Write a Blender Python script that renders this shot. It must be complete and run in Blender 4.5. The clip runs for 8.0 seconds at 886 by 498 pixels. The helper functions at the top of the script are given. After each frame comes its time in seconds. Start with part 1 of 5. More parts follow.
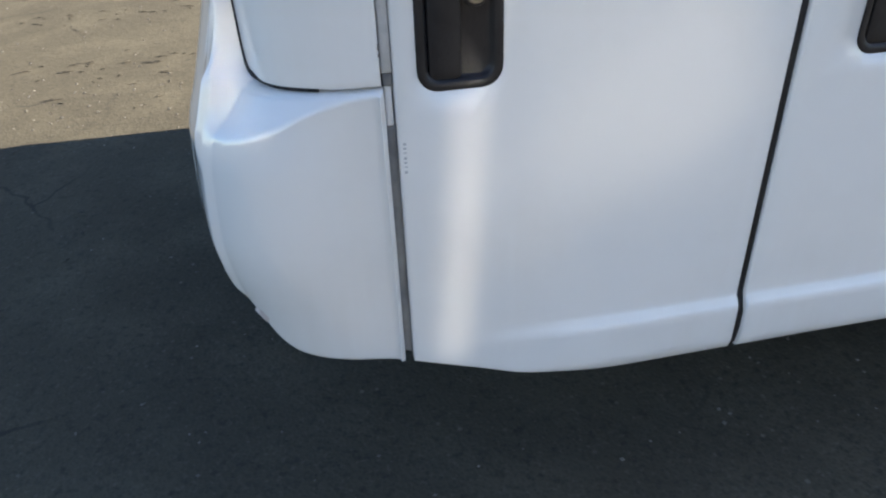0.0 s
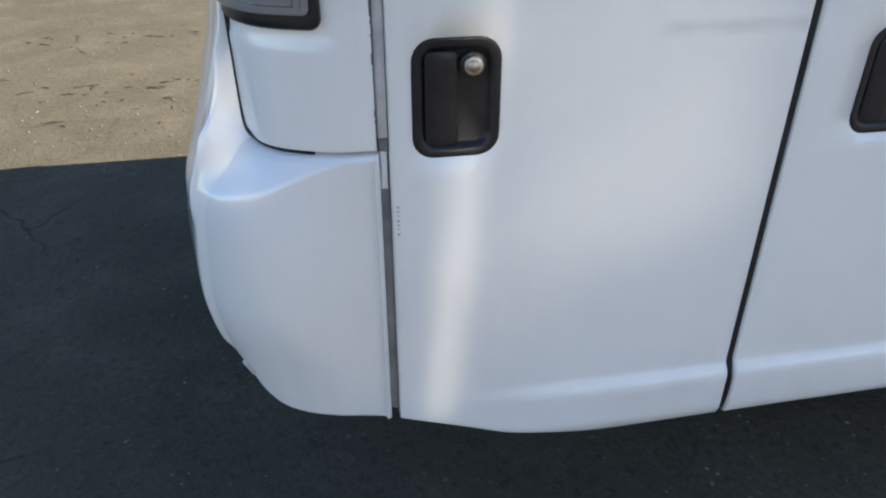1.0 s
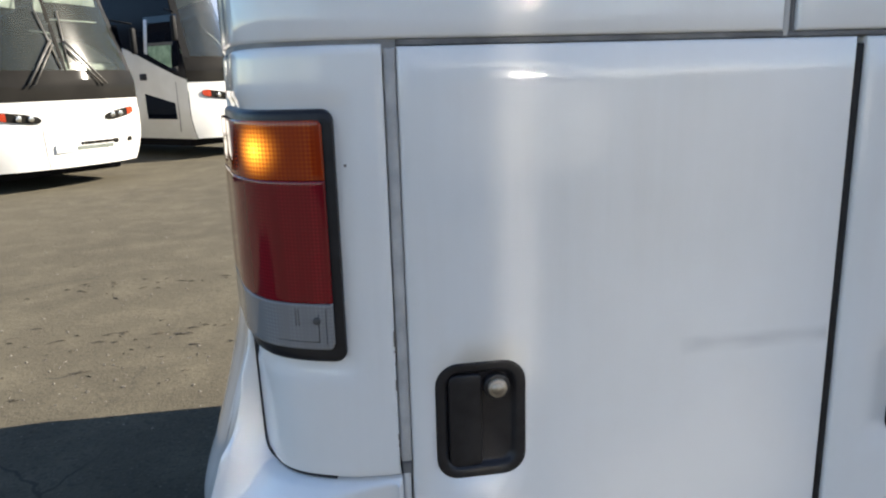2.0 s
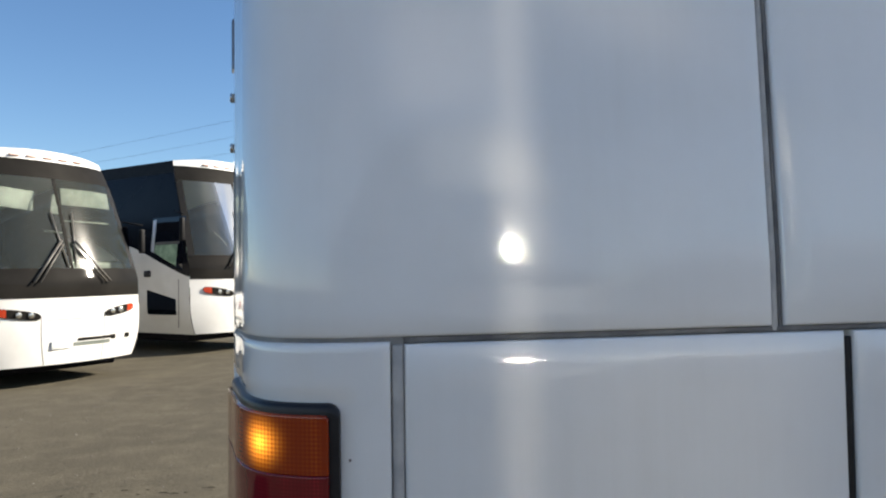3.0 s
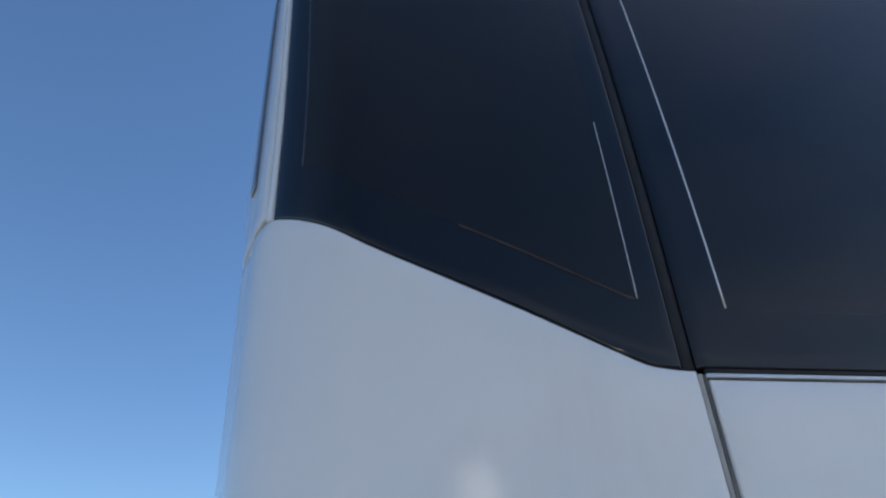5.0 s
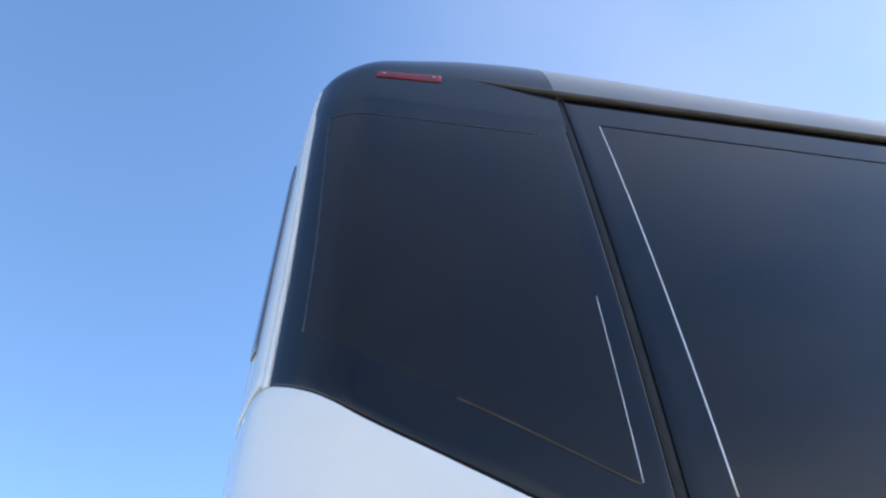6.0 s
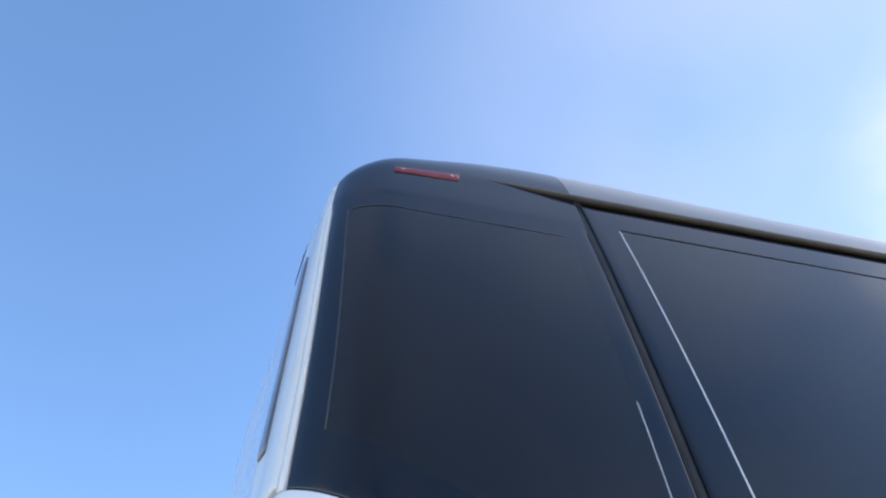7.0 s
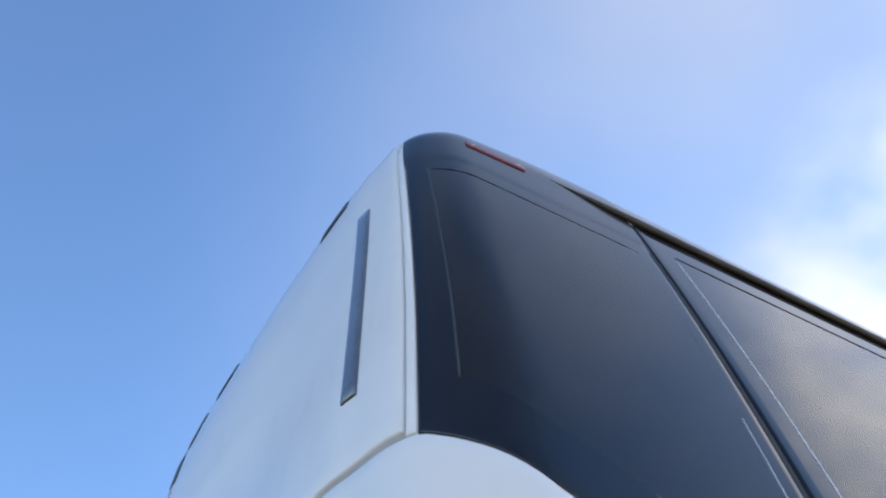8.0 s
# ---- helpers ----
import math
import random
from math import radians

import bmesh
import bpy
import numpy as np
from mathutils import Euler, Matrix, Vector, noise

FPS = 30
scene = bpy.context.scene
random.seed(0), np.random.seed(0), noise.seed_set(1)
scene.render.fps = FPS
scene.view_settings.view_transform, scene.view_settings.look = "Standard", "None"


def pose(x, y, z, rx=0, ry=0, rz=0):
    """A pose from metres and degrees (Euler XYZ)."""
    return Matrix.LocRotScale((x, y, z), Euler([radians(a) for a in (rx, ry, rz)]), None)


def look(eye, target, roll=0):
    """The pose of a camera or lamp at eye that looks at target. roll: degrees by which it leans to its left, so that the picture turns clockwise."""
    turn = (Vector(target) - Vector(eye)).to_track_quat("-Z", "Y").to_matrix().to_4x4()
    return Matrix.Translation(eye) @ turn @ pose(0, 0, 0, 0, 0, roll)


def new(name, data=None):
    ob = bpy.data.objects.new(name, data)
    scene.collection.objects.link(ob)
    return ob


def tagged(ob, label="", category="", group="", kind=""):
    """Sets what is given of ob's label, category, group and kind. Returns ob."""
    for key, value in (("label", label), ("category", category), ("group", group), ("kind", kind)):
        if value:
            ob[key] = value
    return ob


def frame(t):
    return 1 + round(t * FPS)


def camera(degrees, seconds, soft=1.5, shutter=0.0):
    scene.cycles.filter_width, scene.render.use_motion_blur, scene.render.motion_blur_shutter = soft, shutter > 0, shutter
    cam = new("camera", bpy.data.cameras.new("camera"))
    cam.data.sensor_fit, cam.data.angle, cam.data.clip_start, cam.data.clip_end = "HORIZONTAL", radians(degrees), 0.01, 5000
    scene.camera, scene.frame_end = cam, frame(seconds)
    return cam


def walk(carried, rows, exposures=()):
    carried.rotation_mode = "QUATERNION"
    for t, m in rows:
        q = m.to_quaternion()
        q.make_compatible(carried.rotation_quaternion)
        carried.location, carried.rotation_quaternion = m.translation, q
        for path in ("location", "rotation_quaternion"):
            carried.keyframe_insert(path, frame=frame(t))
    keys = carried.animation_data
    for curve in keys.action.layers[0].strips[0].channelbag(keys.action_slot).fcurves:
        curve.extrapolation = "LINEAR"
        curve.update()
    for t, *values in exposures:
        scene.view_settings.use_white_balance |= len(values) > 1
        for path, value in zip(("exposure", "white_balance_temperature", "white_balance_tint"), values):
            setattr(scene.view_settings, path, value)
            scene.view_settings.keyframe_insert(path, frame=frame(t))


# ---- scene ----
cam = camera(63.0, 8.0, 2.1)
PATH = [
    (0.0, (0.199, -0.870, 1.157), (0.495, 0.792, 0.085), -2.43),
    (0.5, (0.202, -0.869, 1.183), (0.441, 0.817, 0.135), -1.88),
    (1.0, (0.213, -0.847, 1.201), (0.525, 0.849, 0.190), -0.09),
    (1.5, (0.211, -0.811, 1.251), (0.546, 0.999, 0.472), 0.13),
    (2.0, (0.218, -0.799, 1.318), (0.523, 1.123, 0.859), -1.69),
    (2.2, (0.219, -0.795, 1.344), (0.527, 1.156, 1.028), -1.57),
    (3.3, (0.200, -0.807, 1.482), (0.544, 1.150, 1.709), -1.10),
    (3.5, (0.197, -0.801, 1.524), (0.540, 1.136, 1.885), -1.45),
    (4.0, (0.200, -0.781, 1.589), (0.547, 1.084, 2.225), 0.65),
    (4.5, (0.194, -0.822, 1.657), (0.580, 0.966, 2.467), -2.49),
    (5.0, (0.233, -0.849, 1.694), (0.552, 0.821, 2.748), -3.10),
    (5.2, (0.258, -0.851, 1.698), (0.511, 0.755, 2.863), -1.93),
    (6.3, (0.238, -0.858, 1.716), (0.507, 0.512, 3.148), -0.54),
    (6.5, (0.222, -0.832, 1.715), (0.500, 0.510, 3.172), -0.23),
    (7.0, (0.162, -0.762, 1.742), (0.449, 0.396, 3.347), -1.54),
    (7.5, (0.059, -0.607, 1.766), (0.414, 0.451, 3.425), -2.23),
    (8.0, (-0.143, -0.477, 1.753), (0.397, 0.503, 3.411), -1.15),
]
walk(cam, [(t, look(eye, target, roll)) for t, eye, target, roll in PATH],
     [(0.0, 1.78, 6820, 10), (1.5, 1.72, 6830, 10), (2.2, 1.40, 6820, 10), (3.3, 0.95, 6750, 10), (4.5, 0.82, 6700, 10), (5.0, 1.2, 6700, 10), (5.2, 1.4, 6700, 10), (6.3, 2.38, 7250, 12), (7.0, 2.35, 7250, 12), (8.0, 2.08, 7050, 12)])

# ---------------------------------------------------------------- light
SUN_EL = radians(30)
SUN_AZ = radians(83)          # clockwise from +y
TO_SUN = Vector((math.sin(SUN_AZ) * math.cos(SUN_EL), math.cos(SUN_AZ) * math.cos(SUN_EL), math.sin(SUN_EL)))
world = bpy.data.worlds.new("sky")
scene.world = world
world.use_nodes = True
nt = world.node_tree
sky = nt.nodes.new("ShaderNodeTexSky")
sky.sky_type = 'NISHITA'
sky.sun_disc = False
sky.sun_elevation = SUN_EL
sky.sun_rotation = SUN_AZ
sky.air_density = 1.0
sky.dust_density = 0.0
sky.ozone_density = 5.0
background = nt.nodes["Background"]
background.inputs[1].default_value = 0.08
# thin high cloud, denser in drifts
coord = nt.nodes.new("ShaderNodeTexCoord")
stretch = nt.nodes.new("ShaderNodeMapping")
stretch.inputs["Scale"].default_value = (1.0, 1.3, 1.8)
stretch.inputs["Location"].default_value = (0.4, 0.1, 0.2)
cloud = nt.nodes.new("ShaderNodeTexNoise")
cloud.inputs["Scale"].default_value = 1.3
cloud.inputs["Detail"].default_value = 5.0
cloud.inputs["Roughness"].default_value = 0.45
veil = nt.nodes.new("ShaderNodeMapRange")
veil.inputs["From Min"].default_value = 0.15
veil.inputs["From Max"].default_value = 0.75
veil.inputs["To Max"].default_value = 0.85
# the veil thickens on the sun's side of the sky
side = nt.nodes.new("ShaderNodeVectorMath")
side.operation = 'DOT_PRODUCT'
side.inputs[1].default_value = TO_SUN
sunward = nt.nodes.new("ShaderNodeMapRange")
sunward.interpolation_type = 'SMOOTHSTEP'
sunward.inputs["From Min"].default_value = 0.35
sunward.inputs["From Max"].default_value = 1.0
sunward.inputs["To Min"].default_value = 0.0
sunward.inputs["To Max"].default_value = 1.0
veiled = nt.nodes.new("ShaderNodeMath")
veiled.operation = 'MULTIPLY'
haze = nt.nodes.new("ShaderNodeMix")
haze.data_type = 'RGBA'
haze.inputs["B"].default_value = (2.0, 2.25, 2.75, 1)
nt.links.new(coord.outputs["Generated"], stretch.inputs["Vector"])
nt.links.new(stretch.outputs["Vector"], cloud.inputs["Vector"])
nt.links.new(cloud.outputs["Fac"], veil.inputs["Value"])
nt.links.new(coord.outputs["Generated"], side.inputs[0])
nt.links.new(side.outputs["Value"], sunward.inputs["Value"])
drift = nt.nodes.new("ShaderNodeSeparateXYZ")
beyond = nt.nodes.new("ShaderNodeMapRange")
beyond.interpolation_type = 'SMOOTHSTEP'
beyond.inputs["From Min"].default_value = -0.52
beyond.inputs["From Max"].default_value = -0.15
shred = nt.nodes.new("ShaderNodeMath")
shred.operation = 'MULTIPLY'
nt.links.new(coord.outputs["Generated"], drift.inputs[0])
nt.links.new(drift.outputs["Y"], beyond.inputs["Value"])
nt.links.new(veil.outputs["Result"], shred.inputs[0])
nt.links.new(beyond.outputs["Result"], shred.inputs[1])
nt.links.new(shred.outputs[0], veiled.inputs[0])
nt.links.new(sunward.outputs["Result"], veiled.inputs[1])
nt.links.new(veiled.outputs[0], haze.inputs["Factor"])
clean = nt.nodes.new("ShaderNodeHueSaturation")      # dry, clean air
clean.inputs["Saturation"].default_value = 1.05
nt.links.new(sky.outputs["Color"], clean.inputs["Color"])
nt.links.new(clean.outputs["Color"], haze.inputs["A"])
# broken cloud behind the camera, over the yard's other side
clumps = nt.nodes.new("ShaderNodeTexNoise")
clumps.inputs["Scale"].default_value = 2.6
clumps.inputs["Detail"].default_value = 3.5
clumps.inputs["Roughness"].default_value = 0.55
puff = nt.nodes.new("ShaderNodeMapRange")
puff.inputs["From Min"].default_value = 0.30
puff.inputs["From Max"].default_value = 0.62
puff.inputs["To Max"].default_value = 1.0
axes = nt.nodes.new("ShaderNodeSeparateXYZ")
yonder = nt.nodes.new("ShaderNodeMapRange")
yonder.inputs["From Min"].default_value = -0.02
yonder.inputs["From Max"].default_value = -0.30
cover = nt.nodes.new("ShaderNodeMath")
cover.operation = 'MULTIPLY'
bank = nt.nodes.new("ShaderNodeMix")
bank.data_type = 'RGBA'
bank.inputs["B"].default_value = (8.0, 8.1, 8.3, 1)
nt.links.new(stretch.outputs["Vector"], clumps.inputs["Vector"])
nt.links.new(clumps.outputs["Fac"], puff.inputs["Value"])
nt.links.new(coord.outputs["Generated"], axes.inputs[0])
nt.links.new(axes.outputs["Y"], yonder.inputs["Value"])
nt.links.new(puff.outputs["Result"], cover.inputs[0])
nt.links.new(yonder.outputs["Result"], cover.inputs[1])
thick = nt.nodes.new("ShaderNodeMapRange")
thick.interpolation_type = 'SMOOTHSTEP'
thick.inputs["From Min"].default_value = 0.87
thick.inputs["From Max"].default_value = 0.93
thick.inputs["To Min"].default_value = 0.05
thick.inputs["To Max"].default_value = 0.9
amount = nt.nodes.new("ShaderNodeMath")
amount.operation = 'MULTIPLY'
nt.links.new(side.outputs["Value"], thick.inputs["Value"])
nt.links.new(cover.outputs[0], amount.inputs[0])
# low cloud behind the camera, unseen, added to brighten the coach's near side
low = nt.nodes.new("ShaderNodeMapRange")
low.interpolation_type = 'SMOOTHSTEP'
low.inputs["From Min"].default_value = 0.62
low.inputs["From Max"].default_value = 0.35
low.inputs["To Max"].default_value = 0.38
either = nt.nodes.new("ShaderNodeMath")
either.operation = 'MAXIMUM'
nt.links.new(axes.outputs["Z"], low.inputs["Value"])
nt.links.new(thick.outputs["Result"], either.inputs[0])
nt.links.new(low.outputs["Result"], either.inputs[1])
nt.links.new(either.outputs[0], amount.inputs[1])
nt.links.new(amount.outputs[0], bank.inputs["Factor"])
# bright broken cloud close round the sun
close = nt.nodes.new("ShaderNodeMapRange")
close.interpolation_type = 'SMOOTHSTEP'
close.inputs["From Min"].default_value = 0.89
close.inputs["From Max"].default_value = 0.985
lit = nt.nodes.new("ShaderNodeMapRange")
lit.inputs["From Min"].default_value = 0.32
lit.inputs["From Max"].default_value = 0.58
lit.inputs["To Max"].default_value = 0.85
bright = nt.nodes.new("ShaderNodeMath")
bright.operation = 'MULTIPLY'
aureole = nt.nodes.new("ShaderNodeMix")
aureole.data_type = 'RGBA'
aureole.inputs["B"].default_value = (3.9, 4.05, 4.3, 1)
nt.links.new(side.outputs["Value"], close.inputs["Value"])
nt.links.new(clumps.outputs["Fac"], lit.inputs["Value"])
nt.links.new(close.outputs["Result"], bright.inputs[0])
nt.links.new(lit.outputs["Result"], bright.inputs[1])
nt.links.new(bright.outputs[0], aureole.inputs["Factor"])
nt.links.new(haze.outputs["Result"], aureole.inputs["A"])
nt.links.new(aureole.outputs["Result"], bank.inputs["A"])
nt.links.new(bank.outputs["Result"], background.inputs["Color"])
sun = new("sun", bpy.data.lights.new("sun", "SUN"))
sun.data.energy = 5.3
sun.data.angle = radians(0.5)
sun.data.color = (1.0, 0.93, 0.82)
sun.matrix_world = look((0, 0, 0), tuple(-TO_SUN))


# area lamps added in the air for sunlight off the opposite coach's bowed windscreen:
# bright folds, and weak broad shares beside them, on the coach's shaded side
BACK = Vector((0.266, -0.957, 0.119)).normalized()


def added_sun_lamp(name, x, z, wide, high, watts, spread, roll=0):
    """An added area lamp aimed at the place x, z of the coach's side, for sunlight off the windscreen."""
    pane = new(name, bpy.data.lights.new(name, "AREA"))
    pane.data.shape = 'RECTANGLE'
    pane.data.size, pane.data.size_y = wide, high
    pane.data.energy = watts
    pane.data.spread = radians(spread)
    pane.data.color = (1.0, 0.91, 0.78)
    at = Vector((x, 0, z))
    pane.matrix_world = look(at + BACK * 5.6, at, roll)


added_sun_lamp("added_fold_lamp", 0.434, 1.44, 0.034, 0.98, 0.0095, 0.75)
added_sun_lamp("added_fold_lamp", 0.391, 0.69, 0.040, 0.60, 0.0085, 0.85, -5)
added_sun_lamp("added_share_lamp", 0.555, 1.770, 0.23, 0.06, 0.0024, 1.5, -27)
added_sun_lamp("added_share_lamp", 0.345, 1.685, 0.11, 0.13, 0.0017, 0.7)
added_sun_lamp("added_share_lamp", 0.63, 1.02, 0.32, 0.70, 0.031, 2.6)
# lamp added to lighten the bumper's rear flank
added_sun_lamp("added_share_lamp", 0.112, 0.868, 0.045, 0.16, 0.0026, 0.5)
added_sun_lamp("added_share_lamp", 0.600, 0.733, 0.46, 0.20, 0.0046, 0.8, 34)


# ---------------------------------------------------------------- materials
def material(name, color, rough=0.5, metal=0.0, coat=0.0, coat_rough=0.03, spec=0.5):
    m = bpy.data.materials.new(name)
    m.use_nodes = True
    b = m.node_tree.nodes["Principled BSDF"]
    b.inputs["Base Color"].default_value = (*color, 1)
    b.inputs["Roughness"].default_value = rough
    b.inputs["Metallic"].default_value = metal
    b.inputs["Coat Weight"].default_value = coat
    b.inputs["Coat Roughness"].default_value = coat_rough
    b.inputs["Specular IOR Level"].default_value = spec
    return m


def node(m, kind, **inputs):
    n = m.node_tree.nodes.new(kind)
    for key, value in inputs.items():
        n.inputs[key.replace("_", " ")].default_value = value
    return n


def link(m, a, b):
    m.node_tree.links.new(a, b)


def shader(m):
    return m.node_tree.nodes["Principled BSDF"]


def noise_tex(m, scale, detail=4.0, rough=0.55, where="Object", stretch=(1, 1, 1)):
    c = node(m, "ShaderNodeTexCoord")
    v = node(m, "ShaderNodeMapping", Scale=stretch)
    n = node(m, "ShaderNodeTexNoise", Scale=scale, Detail=detail, Roughness=rough)
    link(m, c.outputs[where], v.inputs["Vector"])
    link(m, v.outputs["Vector"], n.inputs["Vector"])
    return n.outputs["Fac"]


def ramp(m, value, lo, hi, a, b):
    r = node(m, "ShaderNodeMapRange")
    r.inputs["From Min"].default_value, r.inputs["From Max"].default_value = lo, hi
    r.inputs["To Min"].default_value, r.inputs["To Max"].default_value = a, b
    link(m, value, r.inputs["Value"])
    return r.outputs["Result"]


def blend(m, fac, a, b, mode='MIX'):
    x = m.node_tree.nodes.new("ShaderNodeMix")
    x.data_type, x.blend_type = 'RGBA', mode
    link(m, fac, x.inputs["Factor"])
    for key, c in (("A", a), ("B", b)):
        if isinstance(c, tuple):
            x.inputs[key].default_value = (*c, 1)
        else:
            link(m, c, x.inputs[key])
    return x.outputs["Result"]


def bump(m, height, strength, distance):
    b = node(m, "ShaderNodeBump", Strength=strength, Distance=distance)
    link(m, height, b.inputs["Height"])
    return b


def varied(m, a, b, scale, lo=0.35, hi=0.65, bumps=0.0, where="Object"):
    """Two tones of a colour drifting over the surface, with a little roughness and relief."""
    f = noise_tex(m, scale, 5.0, where=where)
    link(m, blend(m, ramp(m, f, lo, hi, 0, 1), a, b), shader(m).inputs["Base Color"])
    if bumps:
        link(m, bump(m, noise_tex(m, scale * 6, 3.0, where=where), bumps, 0.01).outputs["Normal"], shader(m).inputs["Normal"])
    return m


def coach_paint(name, base, coat_ior=1.5):
    """White coach enamel under clear coat: road film, wiping streaks and slightly wavy sheet metal."""
    m = material(name, base, 0.30, coat=1.0, coat_rough=0.035)
    b = shader(m)
    b.inputs["Coat IOR"].default_value = coat_ior
    film = noise_tex(m, 2.2, 6.0)
    streak = noise_tex(m, 7.0, 4.0, stretch=(6, 6, 0.35))
    grime = tuple(c * k for c, k in zip(base, (0.87, 0.855, 0.83)))
    fac = node(m, "ShaderNodeMath")
    fac.operation = 'MULTIPLY'
    link(m, ramp(m, film, 0.42, 0.72, 0, 1), fac.inputs[0])
    link(m, ramp(m, streak, 0.30, 0.80, 0.5, 1), fac.inputs[1])
    link(m, blend(m, fac.outputs[0], base, grime), b.inputs["Base Color"])
    link(m, ramp(m, noise_tex(m, 30, 3.0), 0.3, 0.7, 0.28, 0.33), b.inputs["Roughness"])
    link(m, ramp(m, film, 0.3, 0.8, 0.008, 0.025), b.inputs["Coat Roughness"])
    t = node(m, "ShaderNodeTangent")
    t.direction_type = 'UV_MAP'
    link(m, t.outputs["Tangent"], b.inputs["Tangent"])
    b.inputs["Anisotropic"].default_value = 1.0
    b.inputs["Anisotropic Rotation"].default_value = 0.0
    wave = bump(m, noise_tex(m, 3.0, 1.5), 0.25, 0.004)
    peel = bump(m, noise_tex(m, 900, 2.0), 0.02, 0.001)
    link(m, wave.outputs["Normal"], peel.inputs["Normal"])
    link(m, peel.outputs["Normal"], b.inputs["Normal"])
    link(m, peel.outputs["Normal"], b.inputs["Coat Normal"])
    return m


WHITE = coach_paint("white_coach_paint", (0.84, 0.845, 0.845))
MOULDED = coach_paint("polished_moulded_bumper", (0.84, 0.845, 0.845), 1.85)
TABWHITE = varied(material("scuffed_pale_plastic", (0.6, 0.56, 0.56), 0.5), (0.64, 0.60, 0.60), (0.46, 0.41, 0.40), 60)
RUBBER_GREY = varied(material("grey_rubber", (0.3, 0.3, 0.3), 0.7), (0.38, 0.375, 0.37), (0.52, 0.51, 0.49), 25, bumps=0.15)
RUBBER = varied(material("black_rubber", (0.010, 0.010, 0.012), 0.55, spec=0.3), (0.008, 0.008, 0.010), (0.019, 0.019, 0.021), 20, bumps=0.1)
PLASTIC = varied(material("black_plastic", (0.013, 0.013, 0.016), 0.34, spec=0.32), (0.012, 0.012, 0.015), (0.020, 0.020, 0.023), 40, bumps=0.08)
DARK = material("dark_cavity", (0.008, 0.008, 0.010), 0.8, spec=0.1)
CHANNEL = varied(material("dirty_channel", (0.13, 0.13, 0.13), 0.65), (0.09, 0.09, 0.095), (0.2, 0.195, 0.19), 18)
GROOVE = varied(material("dusty_groove", (0.24, 0.24, 0.24), 0.65), (0.18, 0.18, 0.185), (0.32, 0.315, 0.30), 18)
FRIT = material("black_glass_border", (0.0035, 0.005, 0.009), 0.03, spec=0.40)
CHROME = varied(material("worn_chrome", (0.62, 0.6, 0.56), 0.22, metal=1.0), (0.66, 0.65, 0.62), (0.5, 0.47, 0.42), 120)
LOCK = varied(material("dull_lock_metal", (0.42, 0.39, 0.35), 0.42, metal=0.9), (0.45, 0.42, 0.38), (0.32, 0.29, 0.25), 160)
SILVER = varied(material("satin_aluminium", (0.55, 0.56, 0.58), 0.35, metal=0.7), (0.5, 0.51, 0.53), (0.6, 0.61, 0.62), 14)
COVE = varied(material("grey_roof_cove", (0.15, 0.155, 0.165), 0.4, coat=0.6, coat_rough=0.12), (0.12, 0.125, 0.135), (0.18, 0.185, 0.195), 3)
CAP = varied(material("dark_moulded_roof_cap", (0.009, 0.011, 0.016), 0.13, spec=0.42), (0.007, 0.009, 0.014), (0.012, 0.014, 0.019), 5, bumps=0.02)
BEAD = material("bright_trim", (0.7, 0.7, 0.7), 0.3, metal=0.4)
GUTTER = varied(material("weathered_gutter_rubber", (0.045, 0.042, 0.04), 0.6), (0.03, 0.028, 0.027), (0.065, 0.06, 0.055), 8, bumps=0.1)
FADED = varied(material("sun_faded_red_plastic", (0.42, 0.26, 0.22), 0.5), (0.38, 0.22, 0.18), (0.5, 0.36, 0.31), 20)
CHIP = varied(material("bare_chip", (0.16, 0.13, 0.11), 0.8), (0.11, 0.09, 0.08), (0.24, 0.2, 0.17), 300)
DULL = material("dull_glass_edge", (0.035, 0.036, 0.042), 0.4)
SEAL = varied(material("brown_seal", (0.05, 0.03, 0.02), 0.7), (0.035, 0.022, 0.015), (0.07, 0.045, 0.03), 30)
INK = material("faded_ink", (0.45, 0.47, 0.50), 0.7)
SLITBLUE = varied(material("smoked_lens", (0.07, 0.08, 0.11), 0.25, coat=1.0, coat_rough=0.05), (0.06, 0.07, 0.1), (0.1, 0.11, 0.14), 9)


def tinted_glass(name, tint, rough=(0.012, 0.03), ior=1.44, wavy=0.05, clear=0.95):
    m = material(name, tint, rough[0])
    b = shader(m)
    b.inputs["Transmission Weight"].default_value = clear
    b.inputs["IOR"].default_value = ior
    f = noise_tex(m, 1.1, 2.0)
    w = bump(m, f, wavy, 0.004)
    link(m, w.outputs["Normal"], b.inputs["Normal"])
    link(m, ramp(m, noise_tex(m, 3.0, 5.0), 0.35, 0.7, *rough), b.inputs["Roughness"])
    return m


GLASS = tinted_glass("tinted_window_glass", (0.13, 0.10, 0.085))


